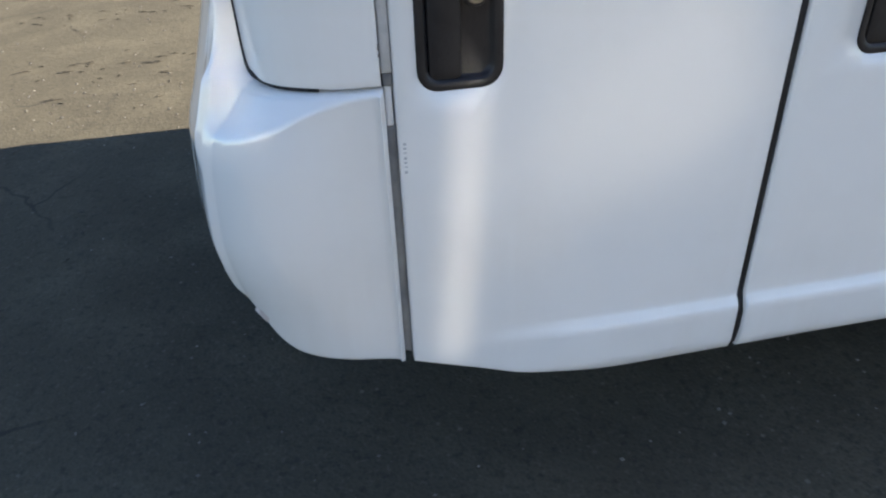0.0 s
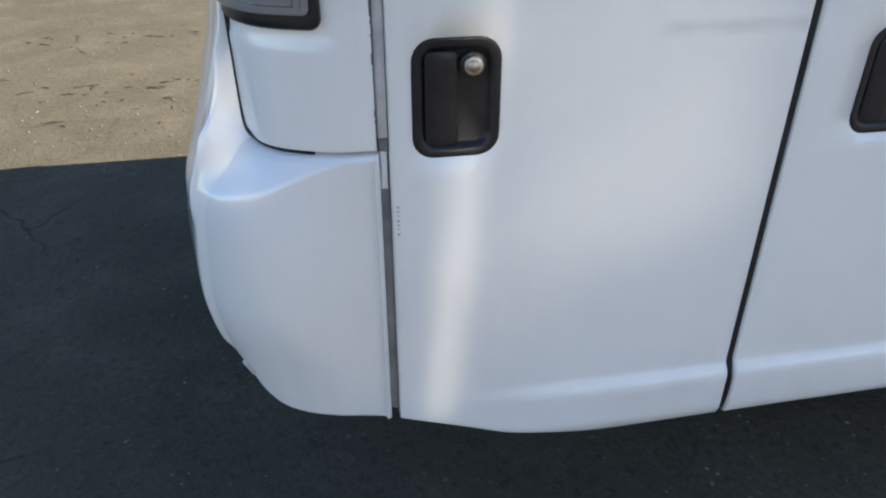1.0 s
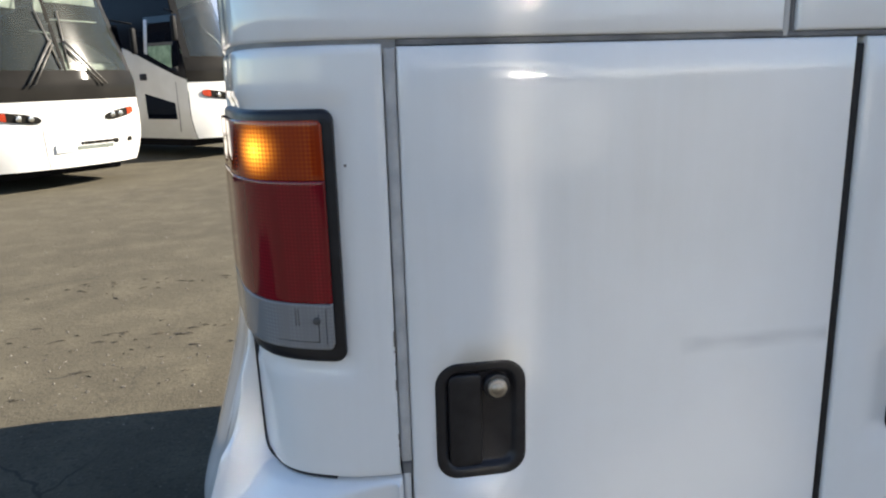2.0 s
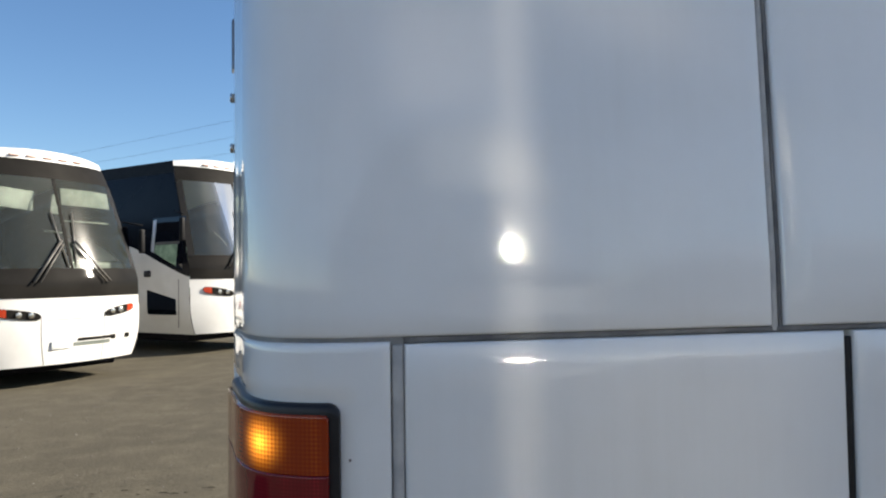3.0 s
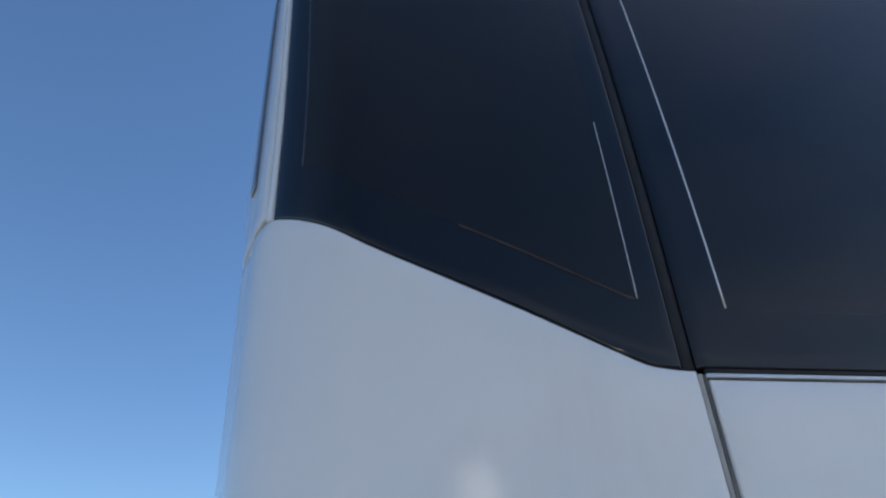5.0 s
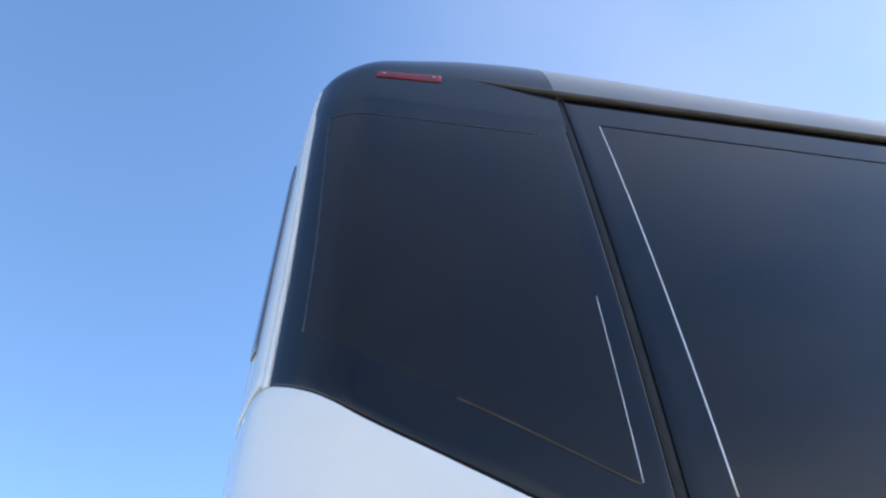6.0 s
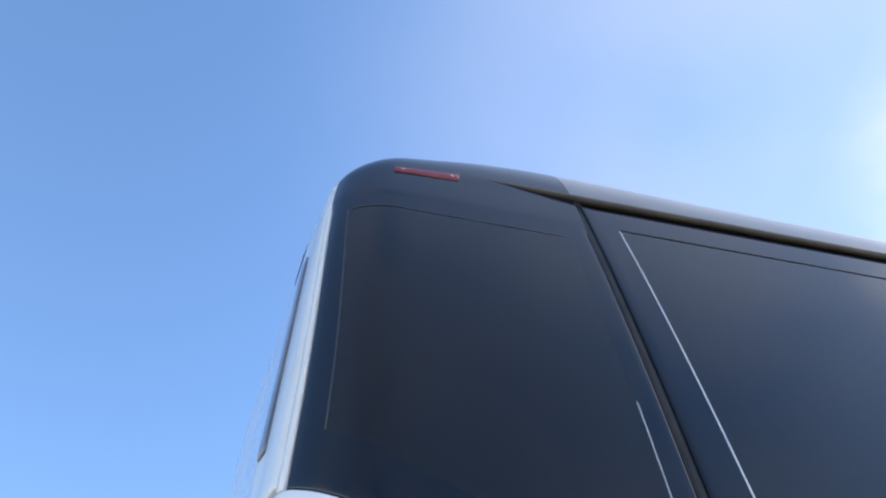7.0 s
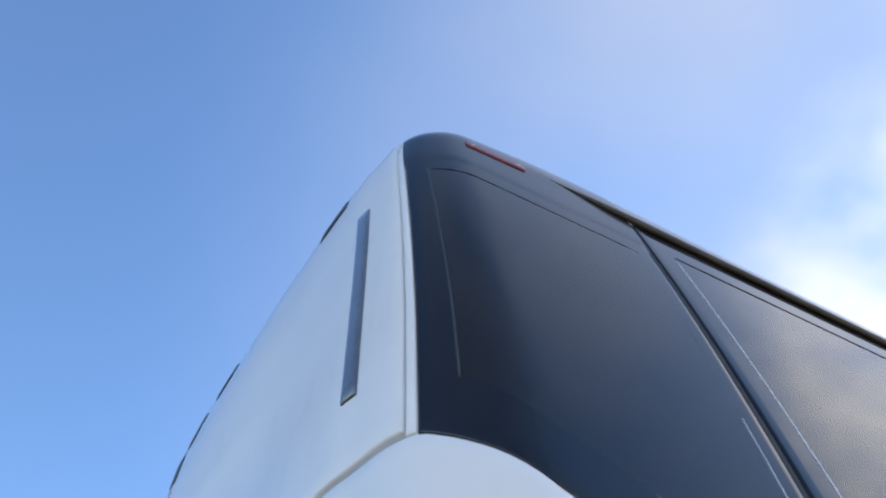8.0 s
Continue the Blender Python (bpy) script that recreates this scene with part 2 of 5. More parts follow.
def lens_material(name, deep, light, ribs, glow=None):
    """Moulded plastic lens: fine vertical and horizontal prisms under a smooth face."""
    m = material(name, deep, 0.07, spec=0.5)
    b = shader(m)
    c = node(m, "ShaderNodeTexCoord")
    sep = node(m, "ShaderNodeSeparateXYZ")
    link(m, c.outputs["UV"], sep.inputs[0])
    waves = []
    for axis in ("X", "Y"):
        mul = node(m, "ShaderNodeMath")
        mul.operation = 'MULTIPLY'
        mul.inputs[1].default_value = ribs
        link(m, sep.outputs[axis], mul.inputs[0])
        s = node(m, "ShaderNodeMath")
        s.operation = 'SINE'
        link(m, mul.outputs[0], s.inputs[0])
        waves.append(s.outputs[0])
    both = node(m, "ShaderNodeMath")
    both.operation = 'ADD'
    link(m, waves[0], both.inputs[0])
    link(m, waves[1], both.inputs[1])
    fac = ramp(m, both.outputs[0], -1.2, 1.8, 0.0, 1.0)
    drift = ramp(m, noise_tex(m, 14, 2.0, stretch=(2.6, 2.6, 0.12)), 0.38, 0.62, 0.05, 0.95)
    mix = node(m, "ShaderNodeMath")
    mix.operation = 'MULTIPLY'
    link(m, fac, mix.inputs[0])
    link(m, drift, mix.inputs[1])
    link(m, blend(m, mix.outputs[0], deep, light), b.inputs["Base Color"])
    link(m, bump(m, both.outputs[0], 0.012, 0.0006).outputs["Normal"], b.inputs["Normal"])
    if glow:        # colour, strength, place of the bulb, reach
        far = node(m, "ShaderNodeVectorMath")
        far.operation = 'DISTANCE'
        link(m, c.outputs["UV"], far.inputs[0])
        far.inputs[1].default_value = (*glow[2], 0)
        near = ramp(m, far.outputs["Value"], glow[3], 0.0, 0.0, 1.0)
        soft = node(m, "ShaderNodeMath")
        soft.operation = 'POWER'
        soft.inputs[1].default_value = 4.0
        link(m, near, soft.inputs[0])
        power = node(m, "ShaderNodeMath")
        power.operation = 'MULTIPLY'
        link(m, soft.outputs[0], power.inputs[0])
        link(m, ramp(m, both.outputs[0], -1.5, 1.5, glow[1] * 0.35, glow[1]), power.inputs[1])
        b.inputs["Emission Color"].default_value = (*glow[0], 1)
        link(m, power.outputs[0], b.inputs["Emission Strength"])
    return m


RED = lens_material("red_lens", (0.15, 0.005, 0.010), (0.29, 0.010, 0.018), 1500)
RIB = material("grey_lens_rib", (0.07, 0.072, 0.075), 0.3)
CLEAR = lens_material("clear_lens", (0.20, 0.20, 0.205), (0.27, 0.272, 0.275), 1400)
TURN = lens_material("orange_red_lens", (0.36, 0.035, 0.012), (0.46, 0.06, 0.02), 300)
MARKER_RED = lens_material("red_marker_lens", (0.17, 0.012, 0.016), (0.26, 0.02, 0.025), 900)


def asphalt(name):
    """Old, dusty, sun-bleached paving with stones worn clear, cracks and oil."""
    m = material(name, (0.2, 0.18, 0.15), 0.9, spec=0.12)
    b = shader(m)
    broad = noise_tex(m, 0.35, 6.0)
    mid = noise_tex(m, 3.0, 6.0)
    col = blend(m, ramp(m, broad, 0.3, 0.7, 0, 1), (0.069, 0.061, 0.045), (0.104, 0.092, 0.066))
    col = blend(m, ramp(m, mid, 0.45, 0.75, 0, 0.75), col, (0.132, 0.1175, 0.084))
    c = node(m, "ShaderNodeTexCoord")
    stones = node(m, "ShaderNodeTexVoronoi", Scale=95.0)
    link(m, c.outputs["Object"], stones.inputs["Vector"])
    pale = node(m, "ShaderNodeTexVoronoi", Scale=22.0)
    link(m, c.outputs["Object"], pale.inputs["Vector"])
    patch_mask = ramp(m, noise_tex(m, 5.0, 4.0), 0.5, 0.66, 0, 1)
    sp = node(m, "ShaderNodeMath")
    sp.operation = 'MULTIPLY'
    link(m, ramp(m, pale.outputs["Distance"], 0.16, 0.08, 0, 0.5), sp.inputs[0])
    link(m, patch_mask, sp.inputs[1])
    col = blend(m, ramp(m, stones.outputs["Distance"], 0.1, 0.5, 0.6, 0), col, (0.065, 0.057, 0.045))
    col = blend(m, ramp(m, noise_tex(m, 45, 4.0), 0.52, 0.70, 0, 0.7), col, (0.05, 0.044, 0.035))
    col = blend(m, ramp(m, noise_tex(m, 70, 3.0), 0.56, 0.74, 0, 0.25), col, (0.20, 0.18, 0.145))
    col = blend(m, sp.outputs[0], col, (0.24, 0.22, 0.18))
    warp = node(m, "ShaderNodeTexNoise", Scale=0.8, Detail=6.0)
    link(m, c.outputs["Object"], warp.inputs["Vector"])
    add = node(m, "ShaderNodeVectorMath")
    add.operation = 'ADD'
    link(m, c.outputs["Object"], add.inputs[0])
    link(m, warp.outputs["Color"], add.inputs[1])
    crack = node(m, "ShaderNodeTexVoronoi", Scale=0.5)
    crack.feature = 'DISTANCE_TO_EDGE'
    link(m, add.outputs[0], crack.inputs["Vector"])
    gate = ramp(m, noise_tex(m, 1.4, 3.0), 0.5, 0.6, 0, 0.8)
    ck = node(m, "ShaderNodeMath")
    ck.operation = 'MULTIPLY'
    link(m, ramp(m, crack.outputs["Distance"], 0.005, 0.002, 0, 1), ck.inputs[0])
    link(m, gate, ck.inputs[1])
    col = blend(m, ck.outputs[0], col, (0.045, 0.04, 0.033))
    link(m, col, b.inputs["Base Color"])
    grain = bump(m, stones.outputs["Distance"], 0.35, 0.004)
    lumps = bump(m, noise_tex(m, 26, 5.0), 0.5, 0.008)
    link(m, grain.outputs["Normal"], lumps.inputs["Normal"])
    link(m, lumps.outputs["Normal"], b.inputs["Normal"])
    return m


ASPHALT = asphalt("dusty_asphalt")
STONE = varied(material("pale_stone", (0.24, 0.22, 0.19), 0.85), (0.08, 0.07, 0.057), (0.22, 0.20, 0.17), 60)
LITTER = varied(material("dry_leaf_bits", (0.05, 0.043, 0.032), 0.9), (0.032, 0.027, 0.02), (0.085, 0.072, 0.052), 40)
TAR = varied(material("tar", (0.03, 0.028, 0.025), 0.7), (0.025, 0.023, 0.02), (0.06, 0.052, 0.045), 12)
FAR_WHITE = varied(material("far_coach_white", (0.78, 0.78, 0.76), 0.4, coat=0.8, coat_rough=0.08), (0.74, 0.74, 0.72), (0.62, 0.61, 0.58), 1.2)
FAR_DARK = varied(material("far_coach_dark_band", (0.022, 0.020, 0.018), 0.5, coat=0.12, coat_rough=0.05, spec=0.02), (0.012, 0.0112, 0.0100), (0.020, 0.0186, 0.0165), 1.5)
FAR_GLASS = varied(material("dark_side_glazing", (0.006, 0.007, 0.010), 0.2, spec=0.10), (0.004, 0.005, 0.008), (0.009, 0.010, 0.013), 1.0)
WIPER = varied(material("weathered_grey_wiper", (0.09, 0.085, 0.075), 0.45), (0.07, 0.066, 0.058), (0.12, 0.112, 0.098), 10)
MATT_BLACK = varied(material("matt_black_plastic", (0.008, 0.008, 0.009), 0.6, spec=0.15), (0.006, 0.006, 0.007), (0.012, 0.012, 0.012), 10)
TYRE = varied(material("tyre_rubber", (0.02, 0.02, 0.02), 0.85), (0.015, 0.015, 0.015), (0.035, 0.033, 0.03), 10, bumps=0.2)
SCREEN = tinted_glass("dusty_windscreen_glass", (0.62, 0.70, 0.62), (0.088, 0.098), 1.34, 0.02, 0.965)
CLEAN_SCREEN = tinted_glass("greyish_windscreen_glass", (0.62, 0.70, 0.64), (0.02, 0.03), 1.45, 0.02, 0.965)
DUSTY_SCREEN = tinted_glass("dustier_windscreen_glass", (0.40, 0.47, 0.41), (0.06, 0.065), 1.5, 0.0, 0.92)
SEAT = varied(material("grey_green_seat_cloth", (0.22, 0.33, 0.23), 0.9), (0.16, 0.25, 0.17), (0.30, 0.42, 0.29), 8)
BLIND = varied(material("pale_blind", (0.13, 0.15, 0.13), 0.8), (0.11, 0.13, 0.11), (0.16, 0.18, 0.16), 6)
PLATE = material("pale_plate", (0.6, 0.62, 0.6), 0.5)
SHED = varied(material("tan_shed_cladding", (0.5, 0.42, 0.32), 0.7), (0.46, 0.385, 0.29), (0.55, 0.47, 0.36), 0.8)
SHEDROOF = varied(material("grey_shed_roof", (0.3, 0.29, 0.28), 0.6), (0.26, 0.25, 0.245), (0.35, 0.34, 0.33), 1.0)
WOOD = varied(material("grey_pole_timber", (0.2, 0.16, 0.12), 0.85), (0.15, 0.12, 0.09), (0.27, 0.22, 0.17), 3, bumps=0.3)

GROUND_Z = -0.06


# ---------------------------------------------------------------- mesh helpers
def empty(name, label="", category="", group="", kind=""):
    return tagged(new(name), label, category, group, kind)


def part(name, bm, mat, parent=None, label="", smooth=True):
    me = bpy.data.meshes.new(name)
    bm.to_mesh(me)
    bm.free()
    for m in (mat if isinstance(mat, (list, tuple)) else [mat]):
        me.materials.append(m)
    if smooth:
        for p in me.polygons:
            p.use_smooth = True
    ob = new(name, me)
    if parent:
        ob.parent = parent
    if label:
        ob["label"] = label
    return ob


def box_bm(lo, hi, bevel=0.0, seg=2):
    bm = bmesh.new()
    bmesh.ops.create_cube(bm, size=1)
    for v in bm.verts:
        v.co = [(a + b) / 2 + c * (b - a) for a, b, c in zip(lo, hi, v.co)]
    if bevel:
        bmesh.ops.bevel(bm, geom=bm.edges[:], offset=bevel, segments=seg, affect='EDGES', profile=0.5)
    return bm


def cyl_bm(r, depth, m=None, seg=24, r2=None, bevel=0.0):
    bm = bmesh.new()
    bmesh.ops.create_cone(bm, cap_ends=True, segments=seg, radius1=r, radius2=r if r2 is None else r2, depth=depth)
    if bevel:
        bmesh.ops.bevel(bm, geom=[e for e in bm.edges if len(e.link_faces) == 2 and e.calc_face_angle(0) > 1.0], offset=bevel, segments=2, affect='EDGES', profile=0.5)
    if m is not None:
        bmesh.ops.transform(bm, matrix=m, verts=bm.verts)
    return bm


def join_bm(*bms):
    out = bmesh.new()
    for b in bms:
        me = bpy.data.meshes.new("tmp")
        b.to_mesh(me)
        b.free()
        out.from_mesh(me)
        bpy.data.meshes.remove(me)
    return out


def smooth(a, b, x):
    t = min(max((x - a) / (b - a), 0.0), 1.0)
    return t * t * (3 - 2 * t)


def curve_at(knots):
    """A piecewise cubic through (x, y) knots."""
    xs, ys = zip(*knots)
    n = len(xs)
    d = [(ys[i + 1] - ys[i]) / (xs[i + 1] - xs[i]) for i in range(n - 1)]
    t = [d[0]] + [0 if d[i - 1] * d[i] <= 0 else 2 * d[i - 1] * d[i] / (d[i - 1] + d[i]) for i in range(1, n - 1)] + [d[-1]]

    def f(x):
        if x <= xs[0]:
            return ys[0]
        if x >= xs[-1]:
            return ys[-1]
        i = max(k for k in range(n - 1) if xs[k] <= x)
        h = xs[i + 1] - xs[i]
        u = (x - xs[i]) / h
        return (ys[i] * (1 + 2 * u) * (1 - u) ** 2 + h * t[i] * u * (1 - u) ** 2 + ys[i + 1] * u * u * (3 - 2 * u) + h * t[i + 1] * u * u * (u - 1))
    return f


# ---------------------------------------------------------------- the coach's skin
WIDTH = 2.44
LENGTH = 13.2
CORNER = [(0.0, 0.30), (0.0015, 0.25), (0.009, 0.205), (0.027, 0.165), (0.054, 0.138), (0.10, 0.118), (0.17, 0.104),
          (0.26, 0.088), (0.5, 0.060), (0.8, 0.028), (1.25, 0.0)]
# plan outline from the flat side round the rear corner to the middle of the tail, by arc length


def _outline():
    ctrl = [Vector((0.40, 0.0)), Vector((0.35, 0.0))] + [Vector((x, y)) for y, x in CORNER] + [Vector((0.004, 1.5))]
    pts = []
    for i in range(1, len(ctrl) - 2):
        p0, p1, p2, p3 = ctrl[i - 1:i + 3]
        k = max(2, int((p2 - p1).length / 0.004))
        for j in range(k):
            u = j / k
            pts.append(0.5 * ((2 * p1) + (p2 - p0) * u + (2 * p0 - 5 * p1 + 4 * p2 - p3) * u * u + (3 * p1 - p0 - 3 * p2 + p3) * u ** 3))
    pts.append(ctrl[-2])
    s, out = 0.35, []
    for i, p in enumerate(pts):
        if i:
            s -= (p - pts[i - 1]).length
        out.append((s, p.x, p.y))
    return np.array(out[::-1])


OUT = _outline()
S_MID = float(OUT[0, 0])          # middle of the tail


def plan(s):
    """Plan place and outward normal at arc length s: s = x along the near side, falling round the tail to the far side."""
    if s >= 0.35:
        return s, 0.0, 0.0, -1.0
    if s < S_MID:
        x, y, nx, ny = plan(2 * S_MID - s)
        return x, WIDTH - y, nx, -ny
    x, y = np.interp(s, OUT[:, 0], OUT[:, 1]), np.interp(s, OUT[:, 0], OUT[:, 2])
    a, b = max(s - 0.006, S_MID), s + 0.006
    dx = np.interp(b, OUT[:, 0], OUT[:, 1]) - np.interp(a, OUT[:, 0], OUT[:, 1]) if b < 0.35 else b - np.interp(a, OUT[:, 0], OUT[:, 1])
    dy = np.interp(min(b, 0.35), OUT[:, 0], OUT[:, 2]) - np.interp(a, OUT[:, 0], OUT[:, 2])
    n = math.hypot(dx, dy)
    return float(x), float(y), float(dy / n), float(-dx / n)


def s_of_x(x):
    return float(np.interp(x, OUT[:, 1], OUT[:, 0])) if x < 0.35 else x


def s_of_y(y):
    return float(np.interp(-y, -OUT[:, 2], OUT[:, 0]))


def lean(z):
    return 0.048 * max(z - 1.43, 0) + 0.049 * max(z - 2.2, 0) ** 2


EAVE = 3.31
ROOF_IN = 0.20
ROOF_UP = 0.265


def skin(s, z, off=0.0):
    """The point of the coach's skin at s and height z, off metres outside it. Above the eave z runs on round the cove."""
    s -= 0.024 * smooth(2.5, 3.3, z) * smooth(0.03, 0.115, s) * smooth(0.50, 0.20, s)
    x, y, nx, ny = plan(s)
    inward = lean(min(z, EAVE))
    fade = max(1 - min(y, WIDTH - y) / (WIDTH / 2), 0)
    y2 = y + (inward if y < WIDTH / 2 else -inward) * fade
    y2 += 0.034 * smooth(1.75, 2.3, z) * (1 - 0.65 * smooth(2.45, 3.2, z)) * smooth(0.27, 0.13, s) * smooth(-0.10, 0.07, s)
    x2 = x + (0.13 * max(z - 2.75, 0) + 0.03 - 0.092 * smooth(2.45, 3.1, z)) * smooth(0.3, 1.0, min(y, WIDTH - y)) + 0.25 * abs(nx) * max(z - 3.15, 0) ** 2
    if z > EAVE:
        u = min((z - EAVE) / ROOF_UP, 1.0)
        goal = Vector((max(x2, 0.75), min(max(y2, 0.8), WIDTH - 0.8)))
        way = (goal - Vector((x2, y2))).normalized() * (0.14 * ROOF_UP * u + (ROOF_IN - 0.14 * ROOF_UP) * (1 - math.sqrt(max(1 - u * u, 0))))
        x2, y2 = x2 + way.x, y2 + way.y
        z = EAVE + (z - EAVE) * (0.80 + 0.185 * smooth(0.13, 0.5, s) + 0.31 * smooth(0.12, 0.7, s) + 0.075 * math.exp(-((s - 0.8) / 0.35) ** 2))
    return Vector((x2 + nx * off, y2 + ny * off, z))


def panel_bm(cols, rows, off=0.0, depth=0.03, edge=0.004, hole=None, bulge=None, rim=None, hole_wall=True):
    """A sheet of the skin. cols: values of s, or functions of v; rows: heights, or functions of s, from the bottom up.
    edge: radius of the turned border; depth: how far the turned border runs in; hole: index ranges left open;
    bulge: a function of s and z that moves the skin outwards."""
    def col(c, v):
        return c(v) if callable(c) else c

    def row(r, s):
        return r(s) if callable(r) else r

    n, m = len(cols), len(rows)
    bm = bmesh.new()
    uv = bm.loops.layers.uv.new("UVMap")
    grid, where = {}, {}
    for i in range(n):
        for j in range(m):
            v = j / (m - 1)
            s = col(cols[i], v)
            z = row(rows[j], s)
            d = 0.0
            if edge:
                k = min(i, n - 1 - i, j, m - 1 - j)
                d = (-edge, -edge * 0.3, 0)[min(k, 2)]
                if rim is not None and not rim(i, j):
                    d = 0.0
            o = off + d + (bulge(s, z) if bulge else 0)
            grid[i, j] = bm.verts.new(skin(s, z, o))
            where[grid[i, j]] = (s, z)
    for i in range(n - 1):
        for j in range(m - 1):
            if hole and hole[0] <= i < hole[1] and hole[2] <= j < hole[3]:
                continue
            f = bm.faces.new((grid[i, j], grid[i + 1, j], grid[i + 1, j + 1], grid[i, j + 1]))
            for lp in f.loops:
                lp[uv].uv = where[lp.vert]
    if depth:
        loops = []
        loops.append([(i, 0) for i in range(n)] + [(n - 1, j) for j in range(1, m)] + [(i, m - 1) for i in range(n - 2, -1, -1)] + [(0, j) for j in range(m - 2, 0, -1)])
        if hole and hole_wall:
            a, b, c, d = hole
            loops.append([(i, c) for i in range(b, a, -1)] + [(a, j) for j in range(c, d)] + [(i, d) for i in range(a, b)] + [(b, j) for j in range(d, c, -1)])
        for ring in loops:
            inner = []
            for key in ring:
                s, z = where[grid[key]]
                w = bm.verts.new(skin(s, z, off - depth))
                where[w] = (s, z)
                inner.append(w)
            for k in range(len(ring)):
                q = (k + 1) % len(ring)
                f = bm.faces.new((grid[ring[q]], grid[ring[k]], inner[k], inner[q]))
                for lp in f.loops:
                    lp[uv].uv = where[lp.vert]
    bm.normal_update()
    return bm


def spread(a, b, step, edge=0.004):
    """Values from a to b, crowded at both ends for a turned border."""
    if b - a < 6 * edge:
        return [a + (b - a) * k / 4 for k in range(5)]
    k = max(1, int(round((b - a - 2 * edge) / step)))
    return [a, a + edge * 0.4] + [a + edge + (b - a - 2 * edge) * q / k for q in range(k + 1)] + [b - edge * 0.4, b]


def between(lo, hi, n, edge=0.004):
    """Row functions that part the height between two borders."""
    f = lo if callable(lo) else (lambda s: lo)
    g = hi if callable(hi) else (lambda s: hi)
    rows = [f, lambda s: f(s) + edge * 0.4]
    rows += [lambda s, q=q: f(s) + edge + (g(s) - f(s) - 2 * edge) * q / n for q in range(n + 1)]
    return rows + [lambda s: g(s) - edge * 0.4, g]


ground_bm = bmesh.new()
bmesh.ops.create_grid(ground_bm, x_segments=8, y_segments=8, size=2000, matrix=Matrix.Translation((0, 0, GROUND_Z)))
ground = part("ground", ground_bm, ASPHALT)
tagged(ground, "old dusty tan-grey asphalt yard with cracks", "ground", kind="structure")

coach = empty("coach", "white motor coach with dark tinted windows and tail lamp", "bus")

SKIRT = curve_at([(-2.7, 0.62), (-0.3, 0.62), (0.0, 0.60), (0.05, 0.567), (0.082, 0.524), (0.104, 0.489), (0.122, 0.455), (0.142, 0.437), (0.202, 0.418),
                  (0.287, 0.398), (0.301, 0.392), (0.409, 0.355), (0.496, 0.33), (0.659, 0.313), (0.85, 0.316), (1.2, 0.32), (LENGTH, 0.32)])
WINDOW = curve_at([(-3.0, 2.352), (s_of_x(0.146), 2.347), (s_of_x(0.168), 2.336), (0.21, 2.310), (0.279, 2.267), (0.4, 2.211), (0.52, 2.156), (0.6, 2.117), (0.645, 2.095),
                   (0.694, 2.075), (0.746, 2.070), (LENGTH, 2.070)])
LAMPBASE = curve_at([(-0.6, 1.06), (s_of_x(0.112), 1.035), (s_of_x(0.1155), 0.95), (s_of_x(0.1172), 0.90), (s_of_x(0.1187), 0.870), (s_of_x(0.1207), 0.855), (s_of_x(0.1245), 0.8475), (0.105, 0.8455), (0.13, 0.845), (0.197, 0.844), (0.245, 0.841), (0.30, 0.842)])
BELT = 1.352


def skirt_step(s, z):
    """The kick-out along the bottom of the side doors."""
    return 0.013 * smooth(0.36, 0.62, s) * (1 - smooth(0.408, 0.427, z)) - 0.02 * smooth(0.34, 0.31, z) * 0.4


TAIL_FLARE = curve_at([(0.38, 0.045), (0.5, 0.066), (0.57, 0.084), (0.62, 0.090), (0.73, 0.083), (0.81, 0.058), (0.853, 0.044), (0.91, 0.027), (0.968, 0.012), (1.035, 0.002), (1.06, 0.0)])


def bumper_flare(s, z):
    """The tail bumper swells out of the body towards the corner, with a flat shoulder under the lamp panel."""
    top = LAMPBASE(s)
    shelf = 0.006 + 0.062 * smooth(0.27, 0.07, s) ** 1.15
    reach = max(TAIL_FLARE(z), 0.058 if z > 0.81 else 0) * smooth(0.275, 0.04, s)
    u = max((top - z) / shelf, 0.0)
    h = 0.07                                   # rounding of the shoulder's edge
    ledge = reach * (u if u < 1 - h else 1 - max(1 + h - u, 0) ** 2 / (4 * h))
    tail = TAIL_FLARE(z) * (1 - 0.45 * smooth(-0.05, -0.35, s))
    wall = 0.090 - 0.014 * smooth(0.855, 0.895, z)
    k = smooth(wall, wall - 0.015, s)
    rib = 0.012 * math.exp(-((s - wall + 0.021) / 0.0055) ** 2) * smooth(0.880, 0.845, z) * smooth(0.72, 0.79, z)
    dimple = -0.012 * math.exp(-(((z - 0.925) / 0.04) ** 2 + ((s - 0.030 - 0.25 * (z - 0.925)) / 0.009) ** 2))
    dimple += 0.005 * math.exp(-(((z - 0.93) / 0.05) ** 2 + ((s - 0.052 - 0.25 * (z - 0.93)) / 0.007) ** 2))
    tuck = -0.012 * (1 - min(u * 6, 1.0)) * smooth(0.045, 0.07, s) * smooth(0.235, 0.215, s)
    tuck += 0.004 * smooth(0.278, 0.2835, s) * smooth(0.84, 0.82, z)
    return 0.003 + ledge * (1 - k) + tail * k + rib + dimple + tuck


SG = s_of_x(0.146)      # rear edge of the quarter glass

